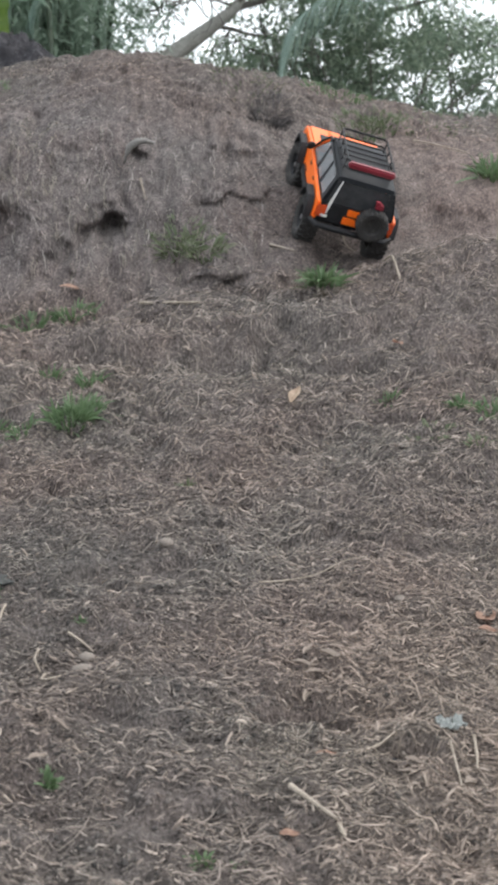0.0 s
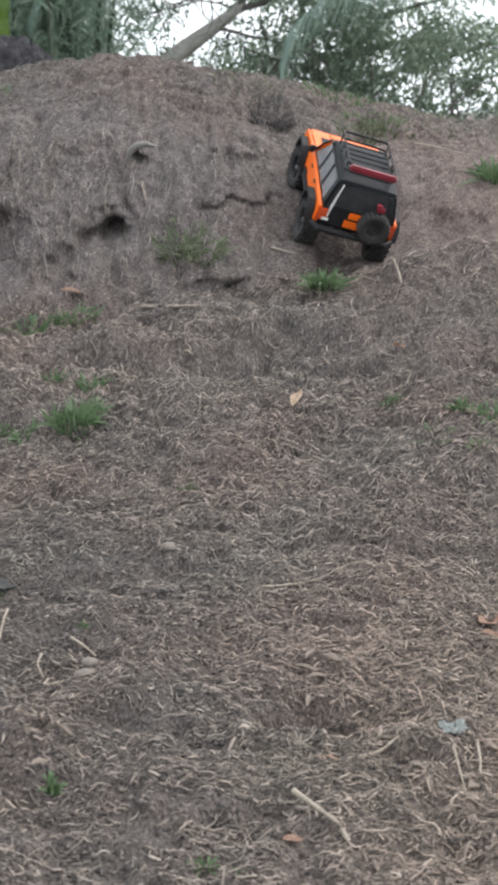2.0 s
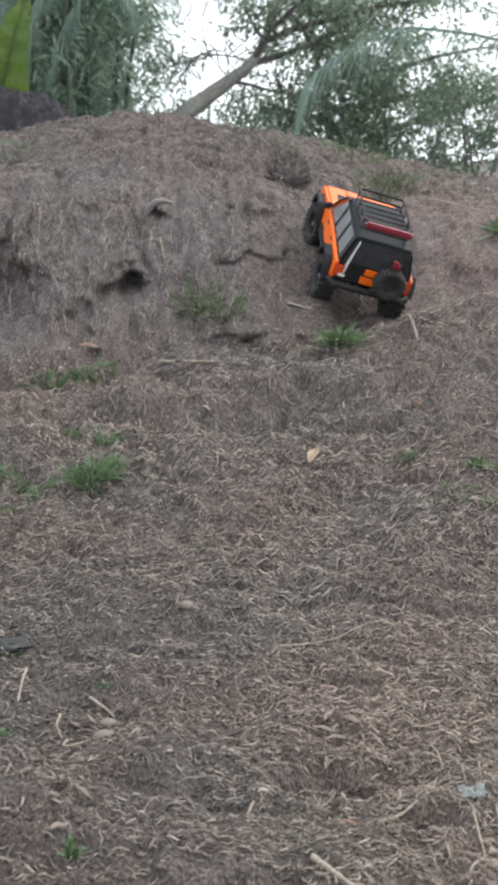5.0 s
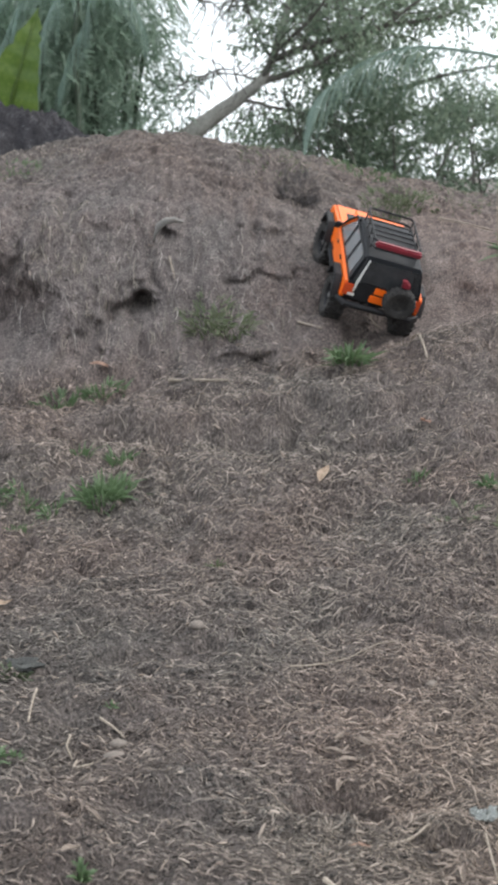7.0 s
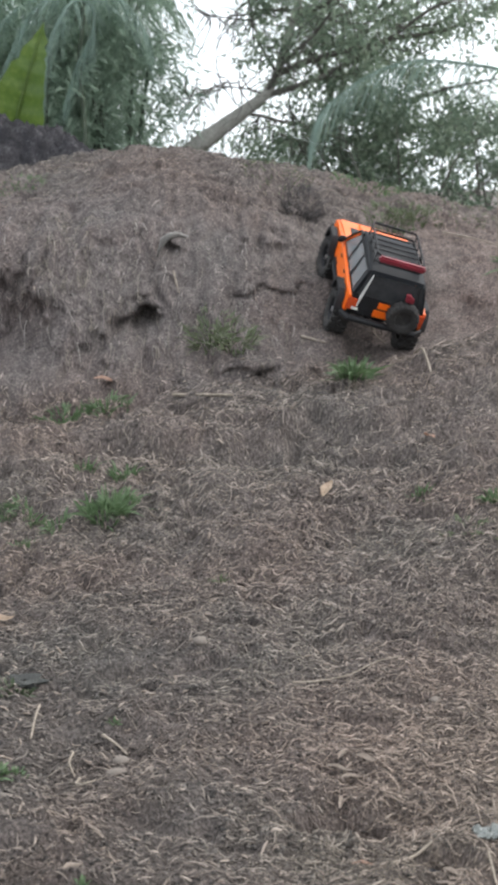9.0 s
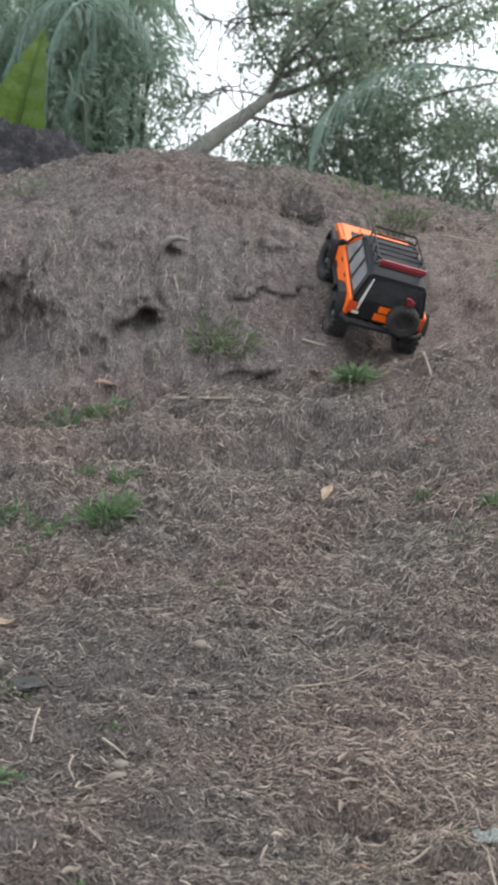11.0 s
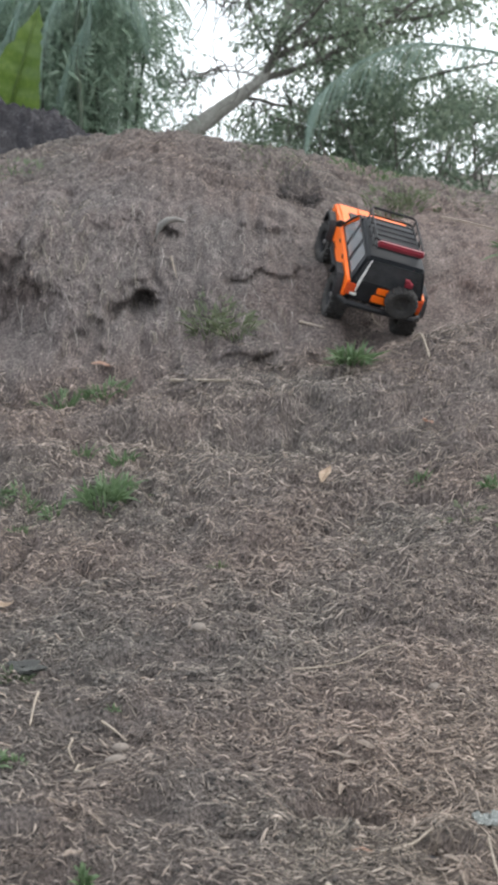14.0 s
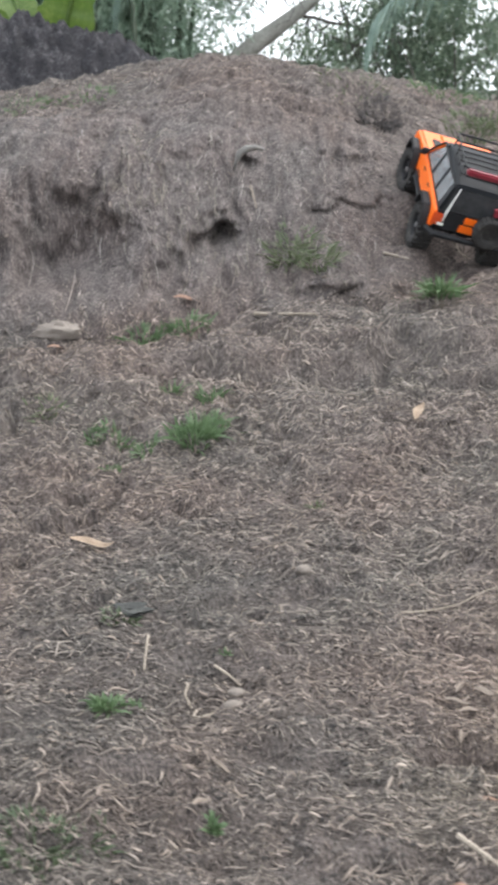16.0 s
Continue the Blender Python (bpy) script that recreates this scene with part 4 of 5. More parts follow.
def model_car():
    car = new("model_car")
    tagged(car, "orange radio-controlled model off-road car, black roof, climbing the bank", "toy car")
    hull = [(-0.228, 0.088), (-0.234, 0.105), (-0.232, 0.143), (0.080, 0.146), (0.095, 0.147), (0.225, 0.137), (0.236, 0.128), (0.236, 0.088), (0.212, 0.084),
            (0.200, 0.110), (0.180, 0.124), (0.125, 0.124), (0.105, 0.110), (0.088, 0.078), (-0.088, 0.078), (-0.106, 0.110), (-0.124, 0.124), (-0.178, 0.124), (-0.198, 0.110), (-0.206, 0.086)]
    part("body_side", slab(bmesh.new(), hull, -0.098, -0.090, 0.0025), ORANGE, car)
    part("body_side", slab(bmesh.new(), hull, 0.090, 0.098, 0.0025), ORANGE, car)
    inner = [(-0.224, 0.090), (-0.224, 0.136), (0.228, 0.132), (0.228, 0.090), (0.21, 0.126), (0.10, 0.126), (0.085, 0.082), (-0.085, 0.082), (-0.10, 0.126), (-0.20, 0.126)]
    part("inner_body", slab(bmesh.new(), inner, -0.0895, 0.0895), BLACK, car)
    hood = part("hood", slab(bmesh.new(), [(0.083, 0.136), (0.085, 0.1478), (0.140, 0.1470), (0.226, 0.1385), (0.234, 0.1300), (0.229, 0.1285)], -0.0893, 0.0893, 0.002), ORANGE, car)
    bm = bmesh.new()
    slab(bm, [(0.095, 0.146), (0.103, 0.1535), (0.205, 0.1465), (0.222, 0.138)], -0.046, 0.046, 0.002)
    part("hood_bulge", bm, ORANGE, hood)
    for s in (-1, 1):
        part("hood_vent", box(bmesh.new(), s * 0.066 - 0.012, s * 0.066 + 0.012, 0.125, 0.165, 0.1450, 0.1492, 0.001), BLACK, hood, "black hood vent")
    part("grille", box(bmesh.new(), -0.060, 0.060, 0.2365, 0.2405, 0.094, 0.126, 0.001), BLACK, car)
    for s in (-1, 1):
        part("headlight", box(bmesh.new(), s * 0.078 - 0.013, s * 0.078 + 0.013, 0.2365, 0.2410, 0.100, 0.124, 0.002), WHITE, car, "pale square headlight")
    # greenhouse
    part("roof", slab(bmesh.new(), [(-0.222, 0.204), (-0.218, 0.2135), (-0.10, 0.217), (0.002, 0.2155), (0.014, 0.2115), (0.012, 0.206)], -0.086, 0.086, 0.003), ROOF, car, "dark slate roof")
    for s in (-1, 1):
        x0, x1 = (s * 0.0905, s * 0.083) if s < 0 else (0.083, 0.0905)
        part("windscreen_pillar", slab(bmesh.new(), [(0.085, 0.1475), (0.072, 0.1475), (0.000, 0.207), (0.014, 0.207)], x0, x1, 0.0012), ORANGE, car, "orange windscreen pillar")
        for y0, y1 in ((-0.040, -0.029), (-0.126, -0.114), (-0.226, -0.200)):
            part("window_pillar", slab(bmesh.new(), [(y0 - 0.002, 0.1465), (y1 - 0.002, 0.1465), (y1 + 0.004, 0.2045), (y0 + 0.006, 0.2045)], x0, x1, 0.001), ROOF, car)
        xg0, xg1 = (s * 0.0880, s * 0.0862) if s < 0 else (0.0862, 0.0880)
        for a, b, c, d in ((-0.031, 0.074, 0.003, -0.026), (-0.117, -0.0395, -0.0335, -0.110), (-0.203, -0.1255, -0.1195, -0.197)):
            pane = [(a + 0.001, 0.1470), (b - 0.003, 0.1470), (c - 0.002, 0.2040), (d + 0.001, 0.2040)]
            part("side_window", slab(bmesh.new(), pane, xg0, xg1), GLASS, car, "smoky grey side window")
        part("drip_rail", box(bmesh.new(), min(x0, x1) - 0.001, max(x0, x1) + 0.001, -0.215, 0.004, 0.2046, 0.2066, 0.0006), ROOF, car)
        part("mirror", box(bmesh.new(), s * 0.108 - 0.009, s * 0.108 + 0.009, 0.048, 0.060, 0.1485, 0.166, 0.003), BLACK, car, "black door mirror")
        part("door_trim", box(bmesh.new(), s * 0.0992 - 0.0012, s * 0.0992 + 0.0012, -0.080, 0.080, 0.0795, 0.089, 0.0008), FLARE, car)
        for k in range(5):
            part("lettering_bar", box(bmesh.new(), s * 0.0987 - 0.0006, s * 0.0987 + 0.0006, 0.022 + k * 0.0095, 0.029 + k * 0.0095, 0.092, 0.0975), FLARE, car)
        for y in (0.000, -0.090):
            part("door_handle", box(bmesh.new(), s * 0.0992 - 0.0018, s * 0.0992 + 0.0018, y - 0.010, y + 0.010, 0.132, 0.1365, 0.001), BLACK, car)
        # angular flares
        for cy in (0.152, -0.152):
            arch = [(-0.064, 0.080), (-0.050, 0.116), (-0.030, 0.131), (0.030, 0.131), (0.050, 0.116), (0.064, 0.080), (0.054, 0.080), (0.042, 0.110), (0.026, 0.123), (-0.026, 0.123), (-0.042, 0.110), (-0.054, 0.080)]
            xa, xb = (-0.117, -0.0985) if s < 0 else (0.0985, 0.117)
            part("fender_flare", slab(bmesh.new(), [(cy + u, v) for u, v in arch], xa, xb, 0.0015), FLARE, car, "grey angular fender flare")
    bm = bmesh.new()
    slab(bm, [(0.083, 0.1485), (0.0805, 0.1485), (0.0095, 0.2045), (0.012, 0.2045)], -0.082, 0.082)
    part("windscreen", bm, GLASS, car, "smoky grey windscreen")
    # tail
    part("tailgate_frame", box(bmesh.new(), -0.0895, 0.0895, -0.2315, -0.2245, 0.092, 0.1465, 0.0015), BLACK, car)
    part("rear_window", slab(bmesh.new(), [(-0.2305, 0.148), (-0.2275, 0.148), (-0.2215, 0.2035), (-0.2245, 0.2035)], -0.0825, 0.0825), DARK_GLASS, car, "dark tinted rear window")
    for z0, z1, x0, x1 in ((0.124, 0.143, -0.022, 0.010), (0.097, 0.119, -0.028, 0.020)):
        part("tailgate_panel", box(bmesh.new(), x0, x1, -0.2345, -0.2318, z0, z1, 0.0012), ORANGE, car, "orange tailgate panel")
    for s in (-1, 1):
        lamp = part("tail_lamp", box(bmesh.new(), s * 0.085 - 0.0115, s * 0.085 + 0.0115, -0.2375, -0.2320, 0.104, 0.138, 0.0015), LAMP_RED, car, "red and orange tail lamp")
        part("reversing_lens", box(bmesh.new(), s * 0.085 - 0.0095, s * 0.085 + 0.0095, -0.2392, -0.2376, 0.106, 0.114, 0.0006), WHITE, lamp)
        part("corner_strip", slab(bmesh.new(), [(-0.2350, 0.116), (-0.2318, 0.116), (-0.2318, 0.146), (-0.2235, 0.204), (-0.2270, 0.204)], s * 0.0715 - 0.0015, s * 0.0715 + 0.0015), WHITE if s < 0 else BLACK, car, "slim strip along the tail pillar")
    bm = bmesh.new()
    rod(bm, [(-0.1, -0.222, 0.083), (-0.085, -0.246, 0.083), (0.085, -0.246, 0.083), (0.1, -0.222, 0.083)], 0.009, 10)
    part("rear_bumper", bm, BLACK, car)
    bm = bmesh.new()
    rod(bm, [(-0.1, 0.225, 0.083), (-0.07, 0.250, 0.083), (0.07, 0.250, 0.083), (0.1, 0.225, 0.083)], 0.010, 10)
    part("front_bumper", bm, BLACK, car)
    # spare wheel and its lamp
    bm = bmesh.new()
    lathe(bm, [(-0.014, 0.024), (-0.0165, 0.030), (-0.0165, 0.040), (-0.012, 0.045), (0.012, 0.045), (0.0165, 0.040), (0.0165, 0.030), (0.014, 0.024), (0.006, 0.020), (0.006, 0.0)], 60)
    for v in bm.verts:
        r = math.hypot(v.co.y, v.co.z)
        if r > 0.039 and int(math.atan2(v.co.z, v.co.y) / math.tau * 60 + 60.5) % 3 == 0:
            v.co.y, v.co.z = v.co.y * 0.92, v.co.z * 0.92
    spare = part("spare_wheel", bm, RUBBER, car, "dusty black spare wheel on the tailgate")
    spare.matrix_local = pose(0.045, -0.2535, 0.128, 0, 0, -90)
    part("spare_bracket", box(bmesh.new(), 0.036, 0.054, -0.250, -0.2325, 0.102, 0.176, 0.002), BLACK, car)
    part("brake_lamp", box(bmesh.new(), 0.034, 0.056, -0.2560, -0.2445, 0.172, 0.185, 0.002), RED, car, "red lamp above the spare wheel")
    part("lamp_cap", box(bmesh.new(), 0.032, 0.048, -0.2570, -0.2450, 0.1853, 0.191, 0.002), RED, car)
    # roof rack
    for z, r in ((0.2265, 0.0026), (0.2450, 0.0028)):
        bm = bmesh.new()
        rod(bm, [(-0.074, -0.185, z), (-0.074, -0.012, z), (-0.066, -0.002, z), (0.066, -0.002, z), (0.074, -0.012, z), (0.074, -0.185, z), (0.066, -0.193, z), (-0.066, -0.193, z), (-0.074, -0.185, z)], r, 8)
        part("rack_rail", bm, BLACK, car)
    for k in range(6):
        part("rack_slat", box(bmesh.new(), -0.073, 0.073, -0.165 + k * 0.029 - 0.0035, -0.165 + k * 0.029 + 0.0035, 0.2235, 0.2262, 0.0006), BLACK, car)
    for s in (-1, 1):
        for y in (-0.170, -0.12, -0.065, -0.014):
            part("rack_post", rod(bmesh.new(), [(s * 0.0742, y, 0.2135), (s * 0.0742, y, 0.2455)], 0.002, 6), BLACK, car)
    part("light_bar", box(bmesh.new(), -0.074, 0.074, -0.213, -0.198, 0.2350, 0.2500, 0.004), RED, car, "dark red bar across the rack's rear")
    bm = bmesh.new()
    rod(bm, [(-0.091, 0.076, 0.149), (-0.094, 0.040, 0.185), (-0.0935, 0.006, 0.212), (-0.0935, -0.03, 0.218)], 0.0035, 8)
    part("snorkel", bm, ROOF, car)
    # chassis
    for s in (-1, 1):
        part("frame_rail", box(bmesh.new(), s * 0.035 - 0.006, s * 0.035 + 0.006, -0.205, 0.205, 0.066, 0.082, 0.001), BLACK, car)
        part("rock_slider", rod(bmesh.new(), [(s * 0.094, -0.088, 0.074), (s * 0.098, -0.07, 0.070), (s * 0.098, 0.07, 0.070), (s * 0.094, 0.088, 0.074)], 0.0045, 8), BLACK, car)
    part("gearbox", box(bmesh.new(), -0.028, 0.028, -0.06, 0.07, 0.060, 0.0815, 0.004), BLACK, car)
    for y in (0.152, -0.152):
        bm = bmesh.new()
        rod(bm, [(-0.092, y, 0.055), (0.092, y, 0.055)], 0.0085, 10)
        axle = part("axle", bm, BLACK, car)
        bm = bmesh.new()
        bmesh.ops.create_uvsphere(bm, u_segments=14, v_segments=10, radius=0.019, matrix=Matrix.Translation((0.012, y, 0.055)))
        part("differential", bm, FLARE, axle)
        for s in (-1, 1):
            part("shock_absorber", rod(bmesh.new(), [(s * 0.062, y, 0.060), (s * 0.056, y * 0.86, 0.122)], [0.0055, 0.0055], 8), FLARE, car)
    # the sides lean in above the belt line, the lower body is a little fuller
    for ob in car.children:
        if ob.name.startswith("spare"):
            continue
        for v in ob.data.vertices:
            if v.co.z > 0.146:
                v.co.x *= 1.13 - 0.25 * min(1, (v.co.z - 0.146) / 0.07)
                v.co.z = 0.146 + (v.co.z - 0.146) * 1.14
            elif v.co.z > 0.07:
                v.co.x *= 1.13
    for x in (-0.102, 0.102):
        wheel_at(car, x, 0.152, 8.0)
        wheel_at(car, x, -0.152)
    return car


car = model_car()
car.matrix_world = CAR_POSE @ Matrix.Diagonal((CAR_SIZE, CAR_SIZE, CAR_SIZE, 1))


# ---- plants, leaves, stones and sticks on the slope ----
def put(x, y, lift=0.0):
    return tuple(on_ground(np.array([x]), np.array([y]), lift)[0])


def tuft(name, x, y, blades, length, radius, seed, mat, label, width=0.0045, upright=0.9, hang=0.0):
    rng = np.random.RandomState(seed)
    n, length, width = int(blades * 2.1), length * 0.88, width * 0.72
    a = rng.rand(n) * 2 * np.pi
    r = radius * np.sqrt(rng.rand(n))
    foot = on_ground(x + r * np.cos(a), y + r * np.sin(a), -0.002)
    tilt = np.clip(rng.normal(1 - upright, 0.35, n), -1, 1.4)
    out = np.stack([np.cos(a), np.sin(a), np.zeros(n)], 1) * np.sin(tilt)[:, None] + np.array([0, 0, 1.0]) * np.cos(tilt)[:, None]
    size = length * rng.uniform(0.45, 1.1, n)
    s = np.linspace(0, 1, 6)
    spines = foot[:, None] + out[:, None] * (size[:, None] * s)[..., None]
    droop = rng.uniform(0.1, 0.6, n)[:, None] * size[:, None] * s[None] ** 2.2
    spines[..., 2] -= droop
    spines += np.stack([np.cos(a), np.sin(a), 0 * a], 1)[:, None] * (droop * 0.7)[..., None]
    spines[..., 1] -= hang * size[:, None] * s[None]
    wide = np.cross(out, rng.randn(n, 3))
    wide /= np.linalg.norm(wide, axis=1, keepdims=True) + 1e-9
    w = 1.35 * width * rng.uniform(0.6, 1.3, n)[:, None] * np.array([0.6, 0.95, 1.0, 0.85, 0.55, 0.06])[None]
    thing = tagged(new(name), label, "grass", group=name.replace("_", " ") + "s on the slope")
    thing.location = put(x, y)
    spines = spines - np.array(thing.location)
    for k in range(n):
        blade = new("blade", strips("blade", spines[k:k + 1], w[k:k + 1], np.repeat(wide[k:k + 1, None], 6, 1), mat))
        blade.parent = thing
    return thing


GREEN = "fresh green grass tuft growing out of dry soil"
DUSTY = "dusty dull green weed on the eroded bank"
SEED = "small leafy green seedling on dry soil"
tuft("grass_tuft", -0.321, 2.715, 75, 0.080, 0.045, 1, GRASS, "large bright green grass tuft on the dry slope", 0.006, 0.7)
tuft("grass_tuft", -0.281, 2.750, 34, 0.060, 0.035, 2, GRASS, GREEN, 0.005, 0.7)
tuft("grass_tuft", -0.385, 2.887, 26, 0.060, 0.022, 3, GRASS, GREEN, 0.004)
tuft("grass_tuft", -0.292, 2.895, 24, 0.050, 0.028, 4, GRASS, GREEN, 0.0045)
tuft("grass_tuft", -0.498, 2.728, 34, 0.042, 0.035, 5, GRASS, "low green grass patch on dry soil", 0.004, 0.6)
tuft("grass_tuft", -0.422, 2.666, 14, 0.042, 0.025, 6, GRASS, GREEN, 0.006, 0.6)
tuft("grass_tuft", -0.489, 2.602, 14, 0.036, 0.020, 7, GRASS, GREEN, 0.004)
tuft("grass_tuft", -0.482, 3.292, 95, 0.060, 0.055, 8, GRASS, "low green grass patch at the bank's foot", 0.005, 0.7)
tuft("grass_tuft", -0.370, 3.280, 60, 0.055, 0.055, 9, GRASS, "low green grass patch at the bank's foot", 0.005, 0.7)
tuft("grass_tuft", -0.541, 2.716, 22, 0.036, 0.025, 10, GRASS, GREEN, 0.004, 0.7)
tuft("weed", -0.100, 3.560, 75, 0.058, 0.070, 11, DULL_GRASS, DUSTY, 0.006, 0.35)
tuft("weed", -0.030, 3.530, 60, 0.052, 0.060, 12, DULL_GRASS, DUSTY, 0.006, 0.35)
tuft("weed", 0.282, 3.262, 60, 0.092, 0.035, 13, GRASS, "light green weed with spreading blades below the track", 0.009, 0.62)
tuft("withered_tuft", 0.285, 3.245, 34, 0.075, 0.05, 14, DRY_GRASS, "withered straw-coloured blades round a weed", 0.004, 0.45)
tuft("grass_tuft", 0.392, 2.705, 22, 0.040, 0.020, 15, GRASS, GREEN, 0.0045)
tuft("grass_tuft", 0.545, 2.629, 36, 0.044, 0.028, 16, GRASS, GREEN, 0.006)
tuft("grass_tuft", 0.597, 2.594, 26, 0.042, 0.028, 17, GRASS, GREEN, 0.006)
tuft("weed", 0.464, 2.549, 30, 0.030, 0.045, 18, DULL_GRASS, "low dull green weed on the dry slope", 0.005, 0.4)
tuft("weed", 0.548, 2.454, 10, 0.040, 0.02, 19, DULL_GRASS, "low dull green weed on the dry slope", 0.006, 0.6)
tuft("seedling", -0.380, 1.699, 34, 0.036, 0.018, 20, GRASS, SEED, 0.007, 0.6)
tuft("seedling", -0.345, 1.712, 14, 0.024, 0.016, 21, GRASS, SEED, 0.005, 0.5)
tuft("seedling", -0.402, 2.018, 34, 0.026, 0.030, 22, DARK_WEED, "small leafy green seedling beside a grey stone", 0.006, 0.5)
tuft("seedling", -0.211, 1.460, 16, 0.028, 0.008, 23, GRASS, SEED, 0.007, 0.8)
tuft("seedling", -0.009, 1.325, 18, 0.020, 0.012, 24, GRASS, SEED, 0.006, 0.6)
tuft("seedling", 0.038, 1.313, 8, 0.014, 0.008, 25, GRASS, SEED, 0.005, 0.6)
tuft("weed", -0.429, 1.384, 150, 0.026, 0.055, 26, DARK_WEED, "dark green low weed patch on the soil", 0.0055, 0.4)
tuft("weed", -0.369, 1.405, 40, 0.022, 0.035, 27, DARK_WEED, "dark green low weed patch on the soil", 0.005, 0.4)
tuft("seedling", -0.217, 1.883, 8, 0.018, 0.008, 28, GRASS, SEED, 0.005, 0.7)
tuft("sprout", -0.051, 2.448, 18, 0.032, 0.012, 29, DULL_GRASS, "thin dull green sprout on dry soil", 0.003, 0.7)
tuft("weed", 0.474, 4.150, 80, 0.040, 0.08, 30, DULL_GRASS, "pale green grass patch near the crest", 0.006, 0.65)
tuft("weed", 0.543, 4.180, 70, 0.038, 0.07, 31, DULL_GRASS, "pale green grass patch near the crest", 0.006, 0.65)
tuft("grass_tuft", 0.849, 3.865, 50, 0.075, 0.05, 32, GRASS, GREEN, 0.007, 0.6)
tuft("weed", -0.775, 4.273, 60, 0.035, 0.10, 33, GRASS, "low grass fringe along the crest", 0.004, 0.5)
tuft("weed", -1.025, 4.390, 70, 0.040, 0.12, 34, GRASS, "low grass fringe along the crest", 0.004, 0.5)
tuft("weed", -0.667, 2.796, 30, 0.032, 0.045, 35, DULL_GRASS, "low dull green weed on the dry slope", 0.005, 0.4)
tuft("withered_tuft", 0.177, 4.139, 170, 0.045, 0.07, 36, DARK_FIBRE, "dark withered grass tussock near the crest", 0.004, 0.5)
tuft("weed", 0.100, 4.260, 60, 0.030, 0.12, 37, DULL_GRASS, "low grass fringe along the crest", 0.004, 0.5)
tuft("weed", 0.420, 4.420, 90, 0.040, 0.14, 39, GRASS, "low yellow-green grass fringe along the crest", 0.005, 0.6)
tuft("weed", 0.700, 4.210, 50, 0.035, 0.12, 38, DULL_GRASS, "low grass fringe along the crest", 0.004, 0.5)


def dead_leaf(name, x, y, length, width, turn, curl, mat, label, tip=0.0, lift=0.004):
    """A dry leaf: bent blade with thickness, pointed ends and a midrib fold."""
    bm, rows, n = bmesh.new(), [], 12
    for i in range(n + 1):
        t = i / n
        w = width * math.sin(math.pi * min(1, t * 0.92 + 0.05)) ** 0.8
        z = curl * length * (t - 0.5) ** 2 * 2 + 0.10 * length * math.sin(t * 5)
        rows.append([bm.verts.new(((t - 0.5) * length, u * w * 0.5 + 0.06 * length * math.sin(t * 3), z + abs(u) * w * 0.22)) for u in (-1, -0.5, 0, 0.5, 1)])
    for a, b in zip(rows, rows[1:]):
        for k in range(4):
            bm.faces.new((a[k], a[k + 1], b[k + 1], b[k]))
    bmesh.ops.solidify(bm, geom=list(bm.faces), thickness=0.0006)
    ob = part(name, bm, mat, None, label)
    ob["category"], ob["group"] = "leaf", "dead leaves on the slope"
    ob.matrix_world = Matrix.Translation(put(x, y, lift)) @ pose(0, 0, 0, 12, -tip, turn)
    return ob


dead_leaf("dead_leaf", 0.188, 2.790, 0.058, 0.023, 62, 0.3, TAN_LEAF, "pale tan dead leaf standing out of the soil", 32, 0.018)
dead_leaf("dead_leaf", -0.487, 2.280, 0.085, 0.022, -4, 0.5, TAN_LEAF, "curled pale tan dead leaf lying on the slope", 0, 0.008)
dead_leaf("dead_leaf", 0.448, 2.985, 0.055, 0.024, 100, 0.3, ROSE_LEAF, "reddish dead leaf lying below the track", 8, 0.012)
dead_leaf("dead_leaf", -0.385, 3.385, 0.070, 0.024, 8, 0.3, ROSE_LEAF, "reddish dead leaf at the bank's foot", 0, 0.016)
dead_leaf("dead_leaf", -0.685, 3.102, 0.060, 0.016, 30, 0.3, ROSE_LEAF, "reddish dead leaf lying on the slope", 0, 0.010)
dead_leaf("dead_leaf", 0.464, 1.951, 0.044, 0.030, 35, 0.6, ROSE_LEAF, "crumpled reddish-brown dead leaf among straw", 6, 0.004)
dead_leaf("dead_leaf", 0.459, 1.905, 0.034, 0.014, -8, 0.3, ROSE_LEAF, "crumpled reddish-brown dead leaf among straw", 0, 0.004)
dead_leaf("dead_leaf", 0.289, 1.478, 0.040, 0.009, 78, 0.2, SHRED, "narrow pale dead leaf blade among straw", 10, 0.010)
dead_leaf("dead_leaf", 0.277, 1.517, 0.026, 0.008, -25, 0.2, SHRED, "narrow pale dead leaf blade among straw", 0, 0.008)
dead_leaf("dead_leaf", 0.145, 1.695, 0.046, 0.010, 68, 0.2, SHRED, "narrow pale dead leaf blade among straw", 10, 0.008)
dead_leaf("dead_leaf", 0.099, 1.369, 0.026, 0.012, 10, 0.3, ROSE_LEAF, "reddish dead leaf scrap among straw", 0, 0.006)
dead_leaf("dead_leaf", -0.205, 1.553, 0.036, 0.006, -48, 0.2, SHRED, "narrow pale dead leaf blade among straw", 0, 0.007)
dead_leaf("dead_leaf", -0.237, 1.582, 0.024, 0.007, 85, 0.2, SHRED, "narrow pale dead leaf blade among straw", 0, 0.007)
dead_leaf("dead_leaf", -0.226, 1.472, 0.030, 0.012, 40, 0.3, SHRED, "pale dead leaf beside a seedling", 0, 0.010)
dead_leaf("dead_leaf", 0.159, 1.539, 0.030, 0.006, 5, 0.1, ROSE_LEAF, "dark red dead leaf strip among straw", 0, 0.006)
dead_leaf("dead_leaf", 0.143, 1.762, 0.040, 0.009, -12, 0.3, SHRED, "pale tan dead leaf among straw", 0, 0.008)
dead_leaf("dead_leaf", 0.185, 1.770, 0.034, 0.012, -35, 0.4, SHRED, "pale tan curled dead leaf in a straw clump", 4, 0.008)
